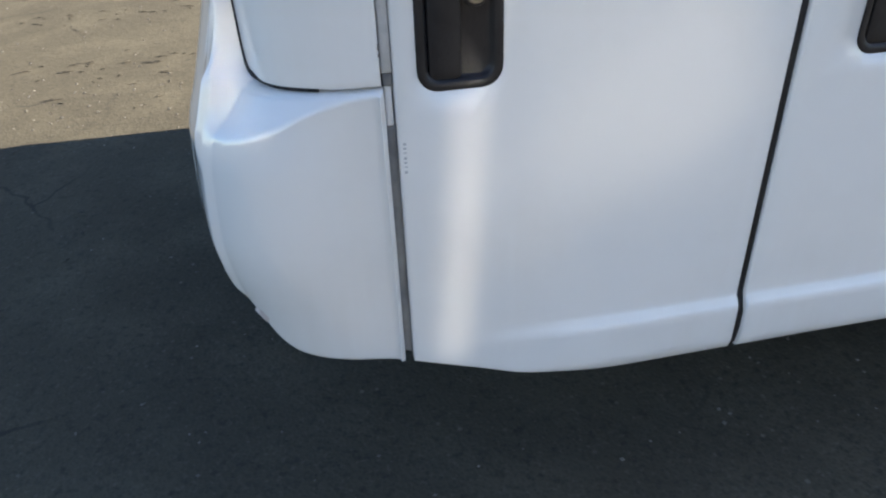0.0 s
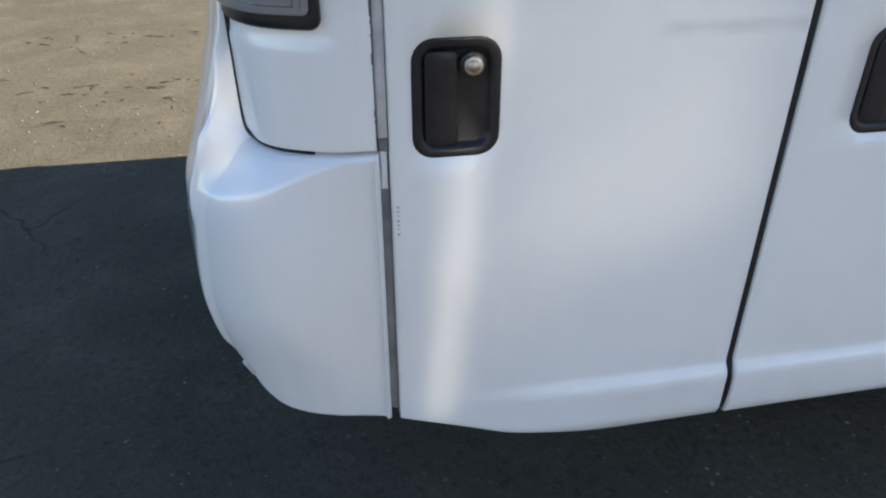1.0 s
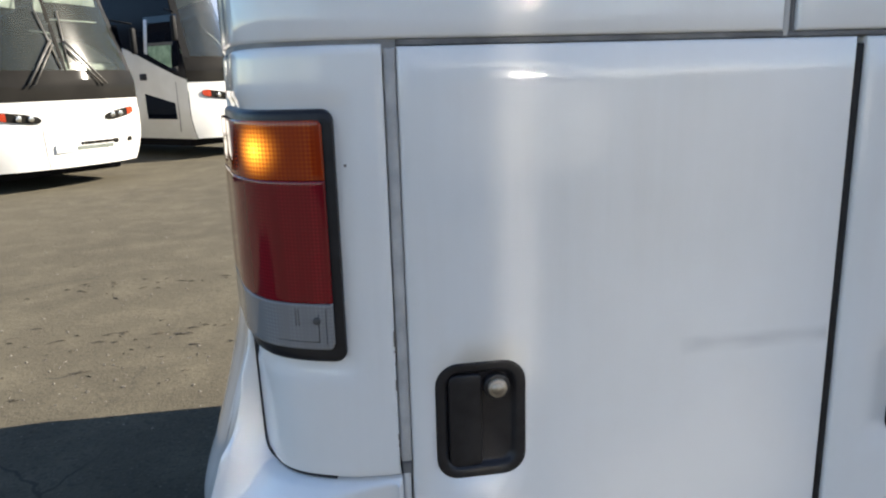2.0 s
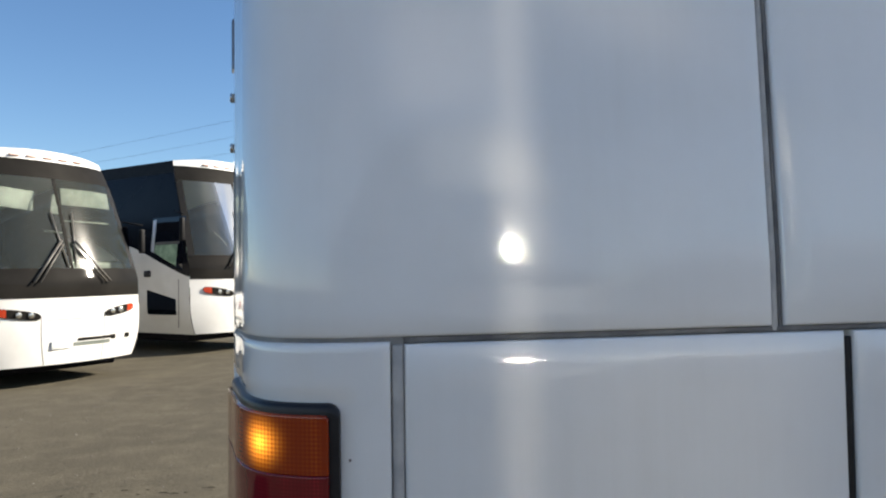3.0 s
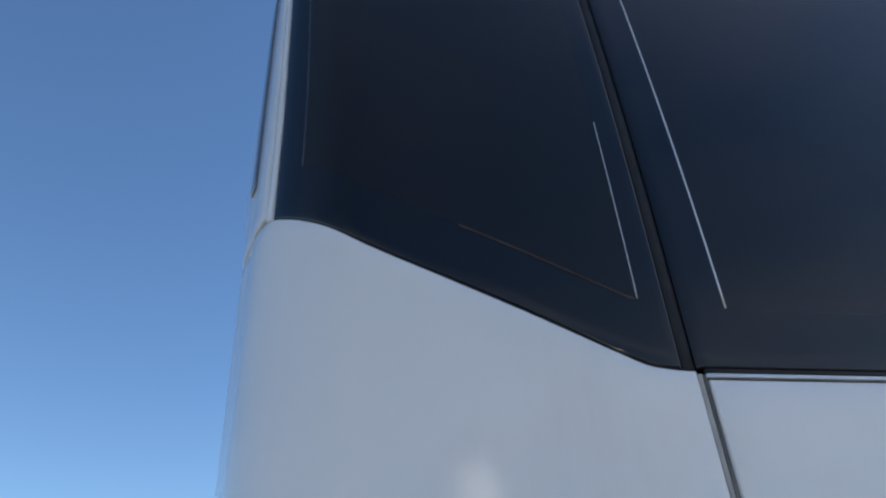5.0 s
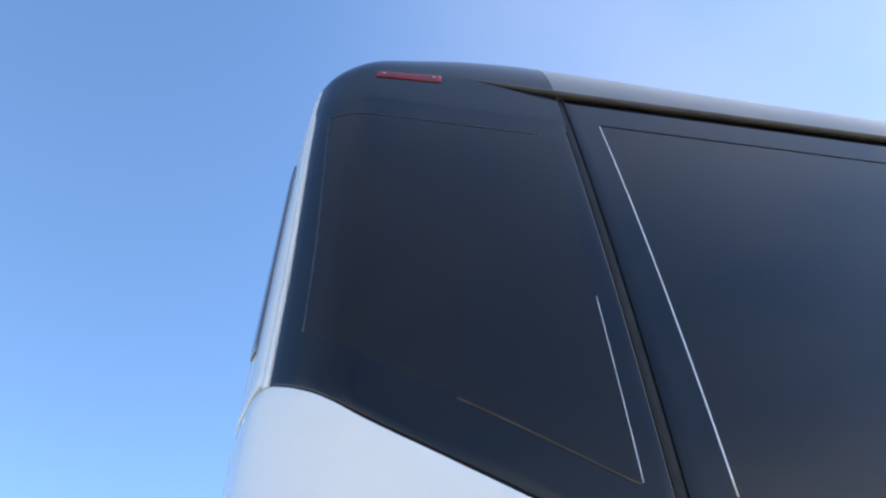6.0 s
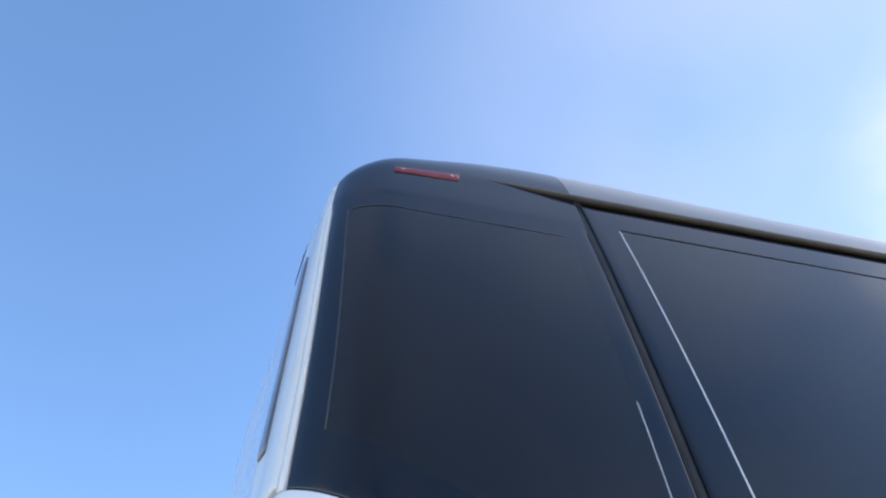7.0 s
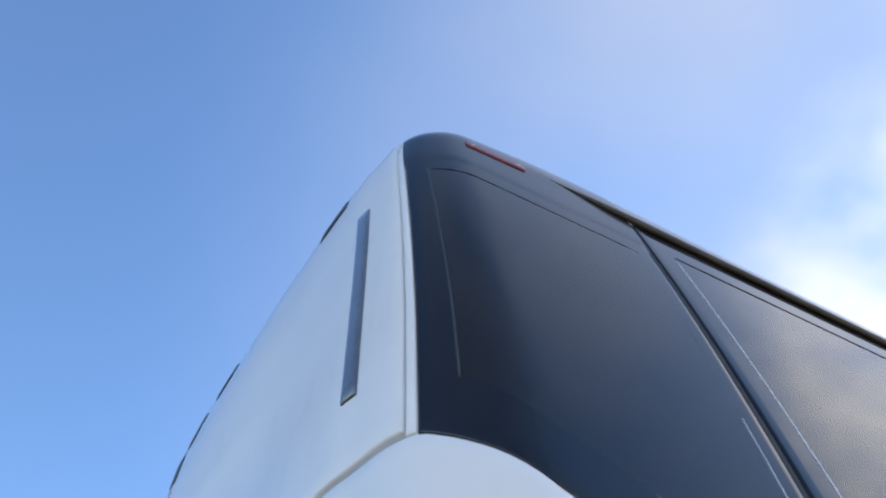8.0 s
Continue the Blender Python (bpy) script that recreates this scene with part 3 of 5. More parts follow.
# black sheet behind all joints and panes, put in for the darkness inside
liner = panel_bm([S_MID * 2 - LENGTH, S_MID * 2 - 6] + [S_MID * 2 - 0.4] + list(np.linspace(2 * S_MID - 0.3, 0.35, 60)) + [0.6, 0.9, 2, 4, 8, LENGTH],
                 [lambda s: max(SKIRT(s), 0.40) + 0.03 if s > S_MID else 0.88, 0.9, 1.35, 1.7, 2.1, 2.5, 2.9, 3.1, 3.3], off=-0.045, depth=0, edge=0)
part("dark_backing", liner, DARK, coach)
floor_pan = bmesh.new()
ring = [skin(s, 0.66, -0.05 if s > S_MID - 0.6 else -0.2) for s in [2 * S_MID - LENGTH] + list(np.linspace(2 * S_MID - 0.3, 0.35, 40)) + [LENGTH]]
floor_pan.faces.new([floor_pan.verts.new(v) for v in ring])
part("floor_pan", floor_pan, DARK, coach, smooth=False)

# unseen block added to keep light from passing under the coach
part("underfloor_light_block", box_bm((0.75, 0.42, 0.10), (12.4, WIDTH - 0.42, 0.655), 0.04), DARK, coach, "unseen dark block added under the floor to stop light", smooth=False)

# bumper round the tail
part("bumper_corner", panel_bm(spread(-0.45, 0.035, 0.006, 0.007)[:-2] + list(np.arange(0.035, 0.10, 0.0017)) + spread(0.101, 0.287, 0.005, 0.007)[2:], between(SKIRT, LAMPBASE, 110, 0.006), bulge=bumper_flare, edge=0.006), MOULDED, coach, "glossy white moulded bumper corner")
part("bumper_centre", panel_bm(spread(2 * S_MID + 0.45, -0.455, 0.05), between(SKIRT, 1.06, 24), bulge=bumper_flare), MOULDED, coach)
# unseen far corner, drawn in low down to set the shadow's edge
part("bumper_corner", panel_bm(spread(2 * S_MID - 0.287, 2 * S_MID + 0.445, 0.03), between(lambda s: SKIRT(2 * S_MID - s), lambda s: LAMPBASE(2 * S_MID - s), 20), depth=0, bulge=lambda s, z: -0.20 * smooth(0.70, 0.38, z)), WHITE, coach)
part("bumper_flange", panel_bm([0.2795, 0.2805, 0.2818, 0.2836, 0.2856, 0.2868], between(lambda s: SKIRT(s) + 0.004, 0.836, 24, 0.003), depth=0.012, edge=0,
                               bulge=lambda s, z: 0.0085 - 0.013 * smooth(0.2815, 0.2872, s)), MOULDED, coach, "pale turned edge of the bumper")
tab = box_bm((-0.014, -0.0035, -0.008), (0.014, 0.0035, 0.007), 0.002)
bmesh.ops.transform(tab, matrix=Matrix.Translation((0.082, 0.044, 0.498)) @ Matrix.Rotation(radians(-42), 4, 'Z') @ Matrix.Rotation(radians(38), 4, 'Y'), verts=tab.verts)
part("bumper_tab", tab, TABWHITE, coach, "torn plastic tab under the bumper")

# lamp panel on the corner, with a shallow sunk seat round the lamp
LZ0, LZ1, LS0, LS1 = 0.998, 1.290, s_of_x(0.105) - 0.09, 0.2285


def lamp_seat(s, z):
    a = smooth(LS1 + 0.022, LS1 + 0.004, s) * smooth(LZ0 - 0.026, LZ0 - 0.004, z) * smooth(LZ1 + 0.016, LZ1 + 0.002, z)
    return -0.0045 * a


lamp_cols = spread(LS0 - 0.03, 0.045, 0.008)[:-2] + list(np.arange(0.045, 0.10, 0.0018)) + spread(0.101, 0.285, 0.008)[2:]
part("lamp_panel", panel_bm(lamp_cols, between(lambda s: max(LAMPBASE(s - 0.0022) + 0.004 + 0.005 * math.exp(-((s - s_of_x(0.127)) / 0.012) ** 2), 0.846), BELT + 0.004, 60), bulge=lamp_seat), WHITE, coach)
def seam_s(z):
    a, b = -0.1, 0.12
    for _ in range(40):
        m = (a + b) / 2
        a, b = (m, b) if LAMPBASE(m) > z else (a, m)
    return a


# black strip drawn along the joint for the darkness of its open gap
seal = bmesh.new()
rail = [(seam_s(z), z) for z in np.linspace(1.03, 0.853, 40)] + [(s, LAMPBASE(s)) for s in np.linspace(seam_s(0.853) + 0.002, 0.205, 40)]
rows3 = []
for q, (s, z) in enumerate(rail):
    s2, z2 = rail[min(q + 1, len(rail) - 1)]
    s1, z1 = rail[max(q - 1, 0)]
    d = Vector((s2 - s1, z2 - z1)).normalized()
    nrm = Vector((-d.y, d.x))           # towards the lamp panel
    if nrm.x < 0 and nrm.y < 0:
        nrm = -nrm
    wide = 0.0013 + 0.0054 * math.exp(-((q - 40) / 6) ** 2) if q < 40 else 0.0067 - 0.0052 * smooth(40, 62, q)
    lift = 0.0022 if q < 36 else 0.0022 - 0.0065 * smooth(36, 46, q)
    rows3.append([seal.verts.new(skin(s + nrm.x * k * wide, z + nrm.y * k * wide, lift + h)) for k, h in ((-0.1, -0.006), (0.0, 0.0), (1.0, 0.0), (1.1, -0.006))])
for a, b in zip(rows3, rows3[1:]):
    for q in range(3):
        seal.faces.new((a[q], b[q], b[q + 1], a[q + 1]))
bmesh.ops.recalc_face_normals(seal, faces=seal.faces)
part("panel_gap_strip", seal, RUBBER, coach, "thin black strip drawn along the open panel joint")
part("tail_panel", panel_bm(spread(2 * S_MID - LS0 + 0.034, LS0 - 0.034, 0.04), between(1.066, BELT - 0.002, 8)), WHITE, coach)
part("lamp_panel", panel_bm(spread(2 * S_MID - 0.285, 2 * S_MID - LS0 + 0.03, 0.03), between(lambda s: max(LAMPBASE(2 * S_MID - s) + 0.006, 0.86), BELT - 0.002, 12)), WHITE, coach)

# grey strip and channel between lamp panel and engine door
part("rubber_strip", panel_bm([0.2865, 0.2885, 0.291, 0.2955, 0.298, 0.2995], between(0.862, BELT, 10, 0.002), off=-0.002, depth=0.02, edge=0.003), RUBBER_GREY, coach, "grey weathered rubber strip")
part("strip_end", panel_bm([0.2875, 0.2890, 0.2935, 0.298, 0.2992], between(0.845, 0.861, 3, 0.002), off=-0.0035, depth=0.02, edge=0.002), CHANNEL, coach)
part("strip_foot", panel_bm([0.2890, 0.2905, 0.2935, 0.2965, 0.298], between(0.79, 0.844, 4, 0.002), off=-0.008, depth=0.02, edge=0.002), WHITE, coach)
part("door_channel", panel_bm([0.286, 0.290, 0.2935, 0.297, 0.301], between(lambda s: SKIRT(s) + 0.012, 0.789, 6, 0.002), off=-0.010, depth=0.01, edge=0.002), GROOVE, coach)

# engine door, with an opening for its handle
HS0, HS1, HZ0, HZ1 = 0.331, 0.441, 0.834, 0.984


def door_rows(zt):
    low = 0.47
    rows = [SKIRT, lambda s: SKIRT(s) + 0.0016] + [lambda s, q=q: SKIRT(s) + 0.004 + (low - SKIRT(s) - 0.004) * q / 16 for q in range(17)]
    zs = list(np.linspace(low, HZ0, 10)[1:]) + list(np.linspace(HZ0, HZ1, 5)[1:]) + list(np.linspace(HZ1, zt - 0.004, 10)[1:])
    return rows + zs + [zt - 0.0016, zt]


rows = door_rows(1.353)
hc = [0.3005, 0.3021, 0.3045, 0.315, HS0 + 0.0085]
hc2 = list(np.linspace(HS0 + 0.0085, HS1 - 0.0085, 4))[1:]
rest = list(np.linspace(HS1 - 0.0085, 0.848, 22))[1:]
door_cols = hc + hc2 + rest + [0.8504, 0.852]
zi = [k for k, r in enumerate(rows) if not callable(r) and abs(r - HZ0) < 1e-6][0]
zk = [k for k, r in enumerate(rows) if not callable(r) and abs(r - HZ1) < 1e-6][0]
rows[zi], rows[zk] = HZ0 + 0.0085, HZ1 - 0.0085
engine_door = part("engine_door", panel_bm(door_cols, rows, hole=(4, 7, zi, zk), bulge=skirt_step), WHITE, coach, "white engine door with a kicked-out sill")


def rounded_rect(w, h, r, seg=6):
    out = []
    for cx, cy, a0 in ((w / 2 - r, h / 2 - r, 0), (-w / 2 + r, h / 2 - r, 90), (-w / 2 + r, -h / 2 + r, 180), (w / 2 - r, -h / 2 + r, 270)):
        for k in range(seg + 1):
            a = radians(a0 + 90 * k / seg)
            out.append((cx + r * math.cos(a), cy + r * math.sin(a)))
    return out


def handle(parent, s, z):
    """A flush paddle handle: black dished tray, hinged paddle and a chrome lock, facing -y at the place given."""
    w, h = HS1 - HS0, HZ1 - HZ0
    tray = bmesh.new()
    rings = []
    for grow, depth, r in ((0.0008, -0.001, 0.028), (0.0010, 0.0004, 0.028), (0.0, 0.0010, 0.027), (-0.003, 0.0012, 0.025), (-0.0087, 0.0007, 0.021), (-0.0105, -0.0006, 0.0195), (-0.0130, -0.0036, 0.017), (-0.0150, -0.0075, 0.015), (-0.0175, -0.0085, 0.013)):
        rings.append([tray.verts.new((x, -depth, y)) for x, y in rounded_rect(w + 2 * grow, h + 2 * grow, r)])
    for a, b in zip(rings, rings[1:]):
        for k in range(len(a)):
            q = (k + 1) % len(a)
            tray.faces.new((a[k], a[q], b[q], b[k]))
    tray.faces.new(rings[-1])
    bmesh.ops.recalc_face_normals(tray, faces=tray.faces)
    tray_ob = part("handle_tray", tray, PLASTIC, parent, "black plastic dished handle with chrome lock")
    tray_ob.location = skin(s, z)
    paddle = bmesh.new()
    rings = []
    for grow, depth in ((0.0, -0.010), (0.0, -0.0042), (-0.0008, -0.0028), (-0.0025, -0.0021), (-0.012, -0.0019)):
        rings.append([paddle.verts.new((x - 0.0185, -depth, y - 0.002)) for x, y in rounded_rect(0.042 + 2 * grow, h - 0.028 + 2 * grow, max(0.008 + grow * 0.5, 0.001), 4)])
    for a, b in zip(rings, rings[1:]):
        for k in range(len(a)):
            q = (k + 1) % len(a)
            paddle.faces.new((a[k], a[q], b[q], b[k]))
    paddle.faces.new(rings[-1])
    bmesh.ops.recalc_face_normals(paddle, faces=paddle.faces)
    part("paddle", paddle, PLASTIC, tray_ob)
    turn = Matrix.Rotation(radians(90), 4, 'X')
    boss = cyl_bm(0.0165, 0.012, Matrix.Translation((0.020, 0.003, 0.042)) @ turn, 28, bevel=0.002)
    part("lock_boss", boss, PLASTIC, tray_ob)
    lock = join_bm(cyl_bm(0.0120, 0.010, Matrix.Translation((0.020, -0.003, 0.042)) @ turn, 28, bevel=0.002),
                   cyl_bm(0.0080, 0.0012, Matrix.Translation((0.020, -0.0082, 0.042)) @ turn, 24, 0.0078))
    part("lock_cylinder", lock, LOCK, tray_ob, "worn chrome lock")
    return tray_ob


handle(engine_door, (HS0 + HS1) / 2, (HZ0 + HZ1) / 2)
for k in range(7):
    z0 = 0.768 - 0.0068 * k
    bar = panel_bm([0.3065, 0.3075, 0.3095, 0.3105], [z0 - 0.0036 + 0.001 * (k % 3), z0 - 0.001, z0], off=0.0004, depth=0, edge=0)
    part("faded_mark", bar, INK, engine_door)



def scuff_material(name):
    """A rubbed grey smear: patchy, thinning out towards its edges."""
    m = material(name, (0.52, 0.51, 0.49), 0.5)
    c = node(m, "ShaderNodeTexCoord")
    sep = node(m, "ShaderNodeSeparateXYZ")
    link(m, c.outputs["UV"], sep.inputs[0])
    along = ramp(m, sep.outputs["X"], 0.640, 0.665, 0, 1)
    fall = node(m, "ShaderNodeMath")
    fall.operation = 'ABSOLUTE'
    link(m, ramp(m, sep.outputs["Y"], 0.968, 0.996, -1, 1), fall.inputs[0])
    patchy = ramp(m, noise_tex(m, 45, 4.0, stretch=(0.4, 1, 1.6)), 0.35, 0.65, 0.04, 0.16)
    a = patchy
    for f in (along, ramp(m, fall.outputs[0], 1.0, 0.2, 0, 1)):
        mul = node(m, "ShaderNodeMath")
        mul.operation = 'MULTIPLY'
        link(m, a, mul.inputs[0])
        link(m, f, mul.inputs[1])
        a = mul.outputs[0]
    link(m, a, shader(m).inputs["Alpha"])
    return m


SCUFF = scuff_material("rubbed_grey_smear")
part("scuff_mark", panel_bm(list(np.linspace(0.640, 0.846, 16)), list(np.linspace(0.968, 0.996, 4)), off=0.0006, depth=0, edge=0), SCUFF, engine_door, "faint grey rubbed smear on the paint")

# the doors forward of it
edges = [0.8655, 1.88, 3.9, 5.4, 6.9, 8.4, 9.9, 11.4, LENGTH]
for k, (a, b) in enumerate(zip(edges, edges[1:])):
    r2 = door_rows(1.353)
    if k == 0:
        h0, h1 = 0.949, 1.059
        cols2 = [a, a + 0.0016, a + 0.004, 0.90, h0 + 0.0085] + list(np.linspace(h0 + 0.0085, h1 - 0.0085, 4))[1:] + list(np.linspace(h1 - 0.0085, b - 0.004, 18))[1:] + [b - 0.0016, b]
        r2[zi], r2[zk] = HZ0 - 0.0025, HZ1 - 0.0195
        d = part("side_door", panel_bm(cols2, r2, hole=(4, 7, zi, zk), bulge=skirt_step), WHITE, coach, "white luggage door with a kicked-out sill")
        handle(d, (h0 + h1) / 2, (HZ0 + HZ1) / 2 - 0.011)
    else:
        part("side_door", panel_bm(spread(a + 0.011 if k else a, b, 0.2), between(lambda s, k=k: 1.02 if k == 1 else SKIRT(s), 1.353, 8), bulge=skirt_step), WHITE, coach)
# black strip set into the open door gap, its darkness put into the colour
part("door_gap_strip", panel_bm([0.8525, 0.854, 0.8588, 0.8635, 0.865], between(lambda s: SKIRT(s) + 0.006, 1.345, 30, 0.002), off=-0.005, depth=0.02, edge=0.002, bulge=skirt_step), RUBBER, coach, "black strip filling the gap between doors")
part("belt_trim", panel_bm(list(np.linspace(-0.3, 0.30, 60)), between(1.345, BELT + 0.012, 2, 0.001), off=-0.0045, depth=0, edge=0), GROOVE, coach)
part("belt_trim", panel_bm([0.3005, 0.31, 0.5, 0.8, 1.2, 2, 4, 8, LENGTH], between(1.354, BELT + 0.0085, 2, 0.001), off=-0.004, depth=0.01, edge=0.001), CHANNEL, coach, "dark grey dirt-lined belt joint")

# upper skin: wraps the corner, and a joint behind the first side panel
UB = 1.361
part("upper_corner_panel", panel_bm(spread(2 * S_MID - 0.75, 2 * S_MID + 0.345, 0.03), between(UB, lambda s: WINDOW(2 * S_MID - s) - 0.002, 12)), WHITE, coach)
part("upper_corner_panel", panel_bm(spread(2 * S_MID + 0.35, 0.7540, 0.014), between(UB, lambda s: WINDOW(s) - 0.002, 40)), WHITE, coach, "glossy white wrap-round upper panel")
ue = [0.7710, 2.3, 3.8, 5.3, 6.8, 8.3, 9.8, 11.3, LENGTH]
for a, b in zip(ue, ue[1:]):
    part("upper_side_panel", panel_bm(spread(a, b - 0.008, 0.06), between(UB, 2.055, 16)), WHITE, coach)
joint = panel_bm([0.7545, 0.7555, 0.7600, 0.7628], between(UB - 0.006, 2.064, 8, 0.001), off=-0.003, depth=0.012, edge=0.002)
part("joint_lip", joint, RUBBER_GREY, coach, "grey weathered rubber joint")
part("joint_lip", panel_bm([0.7645, 0.7658, 0.7688, 0.7702], between(UB - 0.006, 2.064, 8, 0.001), off=-0.005, depth=0.012, edge=0.002), CHANNEL, coach)
part("window_sill_trim", panel_bm([0.768, 0.78, 1.2, 2, 4, 8, LENGTH], between(2.0575, 2.0635, 2, 0.001), off=0.0015, depth=0.01, edge=0.001), SILVER, coach, "thin satin metal sill trim")
part("window_sill_trim", panel_bm([0.768, 0.78, 1.2, 2, 4, 8, LENGTH], between(2.0645, 2.0705, 2, 0.001), off=0.001, depth=0.01, edge=0.001), RUBBER, coach)

# quarter window over the corner: black printed border round a tinted pane
PANE_LOW = lambda s: WINDOW(s) + 0.108
PANE_TOP = 3.10


def border_rows(lo, a, b, hi):
    f = lo if callable(lo) else (lambda s: lo)
    g = a if callable(a) else (lambda s: a)
    rows = [f, lambda s: f(s) + 0.002, lambda s: f(s) + 0.005] + [lambda s, q=q: f(s) + 0.005 + (g(s) - f(s) - 0.005) * q / 4 for q in range(1, 5)]
    j0 = len(rows) - 1
    rows += [lambda s, q=q: g(s) + (b - g(s)) * q / 24 for q in range(1, 25)]
    j1 = len(rows) - 1
    rows += [b + (hi - b) * q / 8 for q in range(1, 9)]
    return rows, j0, j1


def window(parent, s0, s1, p0, p1, lo, plow, ptop, hi):
    rows, j0, j1 = border_rows(lo, plow, ptop, hi)
    k0 = max(3, int((p0 - s0) / 0.02))
    cols = [s0, s0 + 0.002, s0 + 0.005] + [s0 + 0.005 + (p0 - s0 - 0.005) * q / k0 for q in range(1, k0 + 1)]
    i0 = len(cols) - 1
    kn = max(8, int((p1 - p0) / 0.03))
    cols += [p0 + (p1 - p0) * q / kn for q in range(1, kn + 1)]
    i1 = len(cols) - 1
    cols += [p1 + (s1 - p1) * q / 3 for q in (1, 2)] + [s1 - 0.004, s1 - 0.0015, s1]
    w = part("window", panel_bm(cols, rows, off=-0.003, depth=0.012, edge=0.002, hole=(i0, i1, j0, j1), hole_wall=False, rim=lambda i, j: j < len(rows) - 2), FRIT, parent, "black glass window border")
    pc = [p0 + (p1 - p0) * q / kn for q in range(kn + 1)]
    pr = [lambda s, q=q: plow(s) + (ptop - plow(s)) * q / 24 for q in range(25)] if callable(plow) else [plow + (ptop - plow) * q / 24 for q in range(25)]
    part("pane", panel_bm(pc, pr, off=-0.003, depth=0, edge=0), GLASS, w, "dark tinted glass pane")
    return w


quarter = window(coach, SG, 0.7345, s_of_x(0.19), 0.690, WINDOW, PANE_LOW, PANE_TOP, EAVE)


def bead(name, parent, mat, s0, s1, z0, z1, off=0.0, label=""):
    cols = [s0, s0 + (s1 - s0) * 0.2, s0 + (s1 - s0) * 0.8, s1] if s1 - s0 < 0.1 else list(np.linspace(s0, s1, 30))
    f0, f1 = (z0 if callable(z0) else (lambda s: z0)), (z1 if callable(z1) else (lambda s: z1))
    rows = [lambda s, q=q: f0(s) + (f1(s) - f0(s)) * q / 24 for q in range(25)]
    return part(name, panel_bm(cols, rows, off=off, depth=0.006, edge=0.0008), mat, parent, label)


bead("pane_edge", quarter, BEAD, 0.6908, 0.6922, PANE_LOW, 2.55, -0.0015, "thin bright pane edge")
bead("pane_edge", quarter, SEAL, 0.43, 0.688, lambda s: PANE_LOW(s) - 0.004, PANE_LOW, -0.002, "thin brown seal line")
bead("pane_edge", quarter, DULL, s_of_x(0.19) - 0.003, s_of_x(0.19), lambda s: PANE_LOW(s), PANE_TOP, -0.002, "faint grey pane edge")
bead("pane_edge", quarter, DULL, s_of_x(0.19), 0.686, PANE_TOP - 0.003, PANE_TOP, -0.002)
we = [0.757, 2.29, 3.79, 5.29, 6.79, 8.29, 9.79, 11.29, 12.79]
for k, (a, b) in enumerate(zip(we, we[1:])):
    w = window(coach, a + (0.0 if k == 0 else 0.016), b, a + 0.073, b - 0.06, 2.072, 2.17, 3.185, EAVE)
    if k < 2:
        bead("pane_edge", w, BEAD, a + 0.0715, a + 0.0745, 2.172, 3.183, -0.0015, "thin bright pane edge")
        bead("pane_edge", w, RUBBER, a + 0.075, b - 0.06, 3.1835, 3.1885, -0.0015)
part("window_post", panel_bm([0.7355, 0.738, 0.746, 0.754, 0.7565], between(2.071, EAVE - 0.004, 30, 0.001), off=-0.006, depth=0.012, edge=0.002), RUBBER, coach, "black rubber post between windows")

# bright edging on the corner, then the tail's upper skin
part("corner_trim", panel_bm([SG - 0.017, SG - 0.0155, SG - 0.012, SG - 0.006, SG - 0.0025, SG - 0.001], between(lambda s: WINDOW(s) - 0.001, 3.27, 24, 0.002), off=0.0005, depth=0.014, edge=0.0025), WHITE, coach)
SR = SG - 0.021
part("tail_upper_panel", panel_bm(spread(2 * S_MID - SR, SR, 0.02), between(2.357, lambda s: EAVE + ROOF_UP - 0.004, 44)), WHITE, coach, "white tail panel under the roof")
part("window", panel_bm(spread(2 * S_MID - 0.7345, 2 * S_MID - SG, 0.05), between(lambda s: WINDOW(2 * S_MID - s), EAVE, 12), off=-0.003), FRIT, coach)

# smoked vertical lens on the tail, and the marks further round it
def strip_bm(sa, sb, z0, z1, slant, rise):
    """A raised lens; slant: how far its top leans towards the tail's middle."""
    rows = [z0 + (z1 - z0) * q / 20 for q in range(21)]
    fs = lambda k: (lambda v: sa + (sb - sa) * k - slant * v)
    bm = panel_bm([fs(k) for k in (0, 0.06, 0.2, 0.5, 0.8, 0.94, 1)], [rows[0], rows[0] + 0.002] + rows[1:-1] + [rows[-1] - 0.002, rows[-1]], off=rise, depth=rise + 0.004, edge=0.004)
    return bm


part("tail_lens", strip_bm(s_of_y(0.214), s_of_y(0.165), 2.49, 3.075, 0.014, 0.005), SLITBLUE, coach, "smoked upright lens on the tail")
for y0, y1, z0, z1 in ((0.30, 0.46, 3.262, 3.298), (0.92, 1.07, 3.160, 3.200), (1.12, 1.185, 3.065, 3.160), (1.18, 1.24, 2.965, 3.045)):
    part("tail_louvre", strip_bm(s_of_y(y1), s_of_y(y0), z0, z1, 0.0, 0.003), PLASTIC, coach)

hinge = part("tail_hinge", strip_bm(s_of_y(0.30), s_of_y(0.27), 1.735, 1.812, 0.0, 0.003), SLITBLUE, coach, "smoked upright hinge cover on the tail")
for z in (1.62, 1.695):
    p = skin(s_of_y(0.285), z, 0.002)
    part("hinge_bolt", cyl_bm(0.007, 0.006, Matrix.Translation(p) @ Matrix.Rotation(radians(90), 4, 'Y'), 16, bevel=0.002), CHROME, hinge)

# roof: cove rings over the eave, black over the quarter glass, grey along the side
def cove(name, cols, mat, z0=EAVE + 0.001, label="", off=0.0, tuck=None):
    rows = [z0 + (EAVE - z0) * q / 8 for q in range(8)] if z0 < EAVE - 0.01 else []
    start = max(z0, EAVE)
    rows += [start + (EAVE + ROOF_UP - start) * (1 - (1 - q / 20) ** 2) for q in range(21)]
    return part(name, panel_bm(cols, rows, off=off, depth=0, edge=0, bulge=tuck), mat, coach, label)


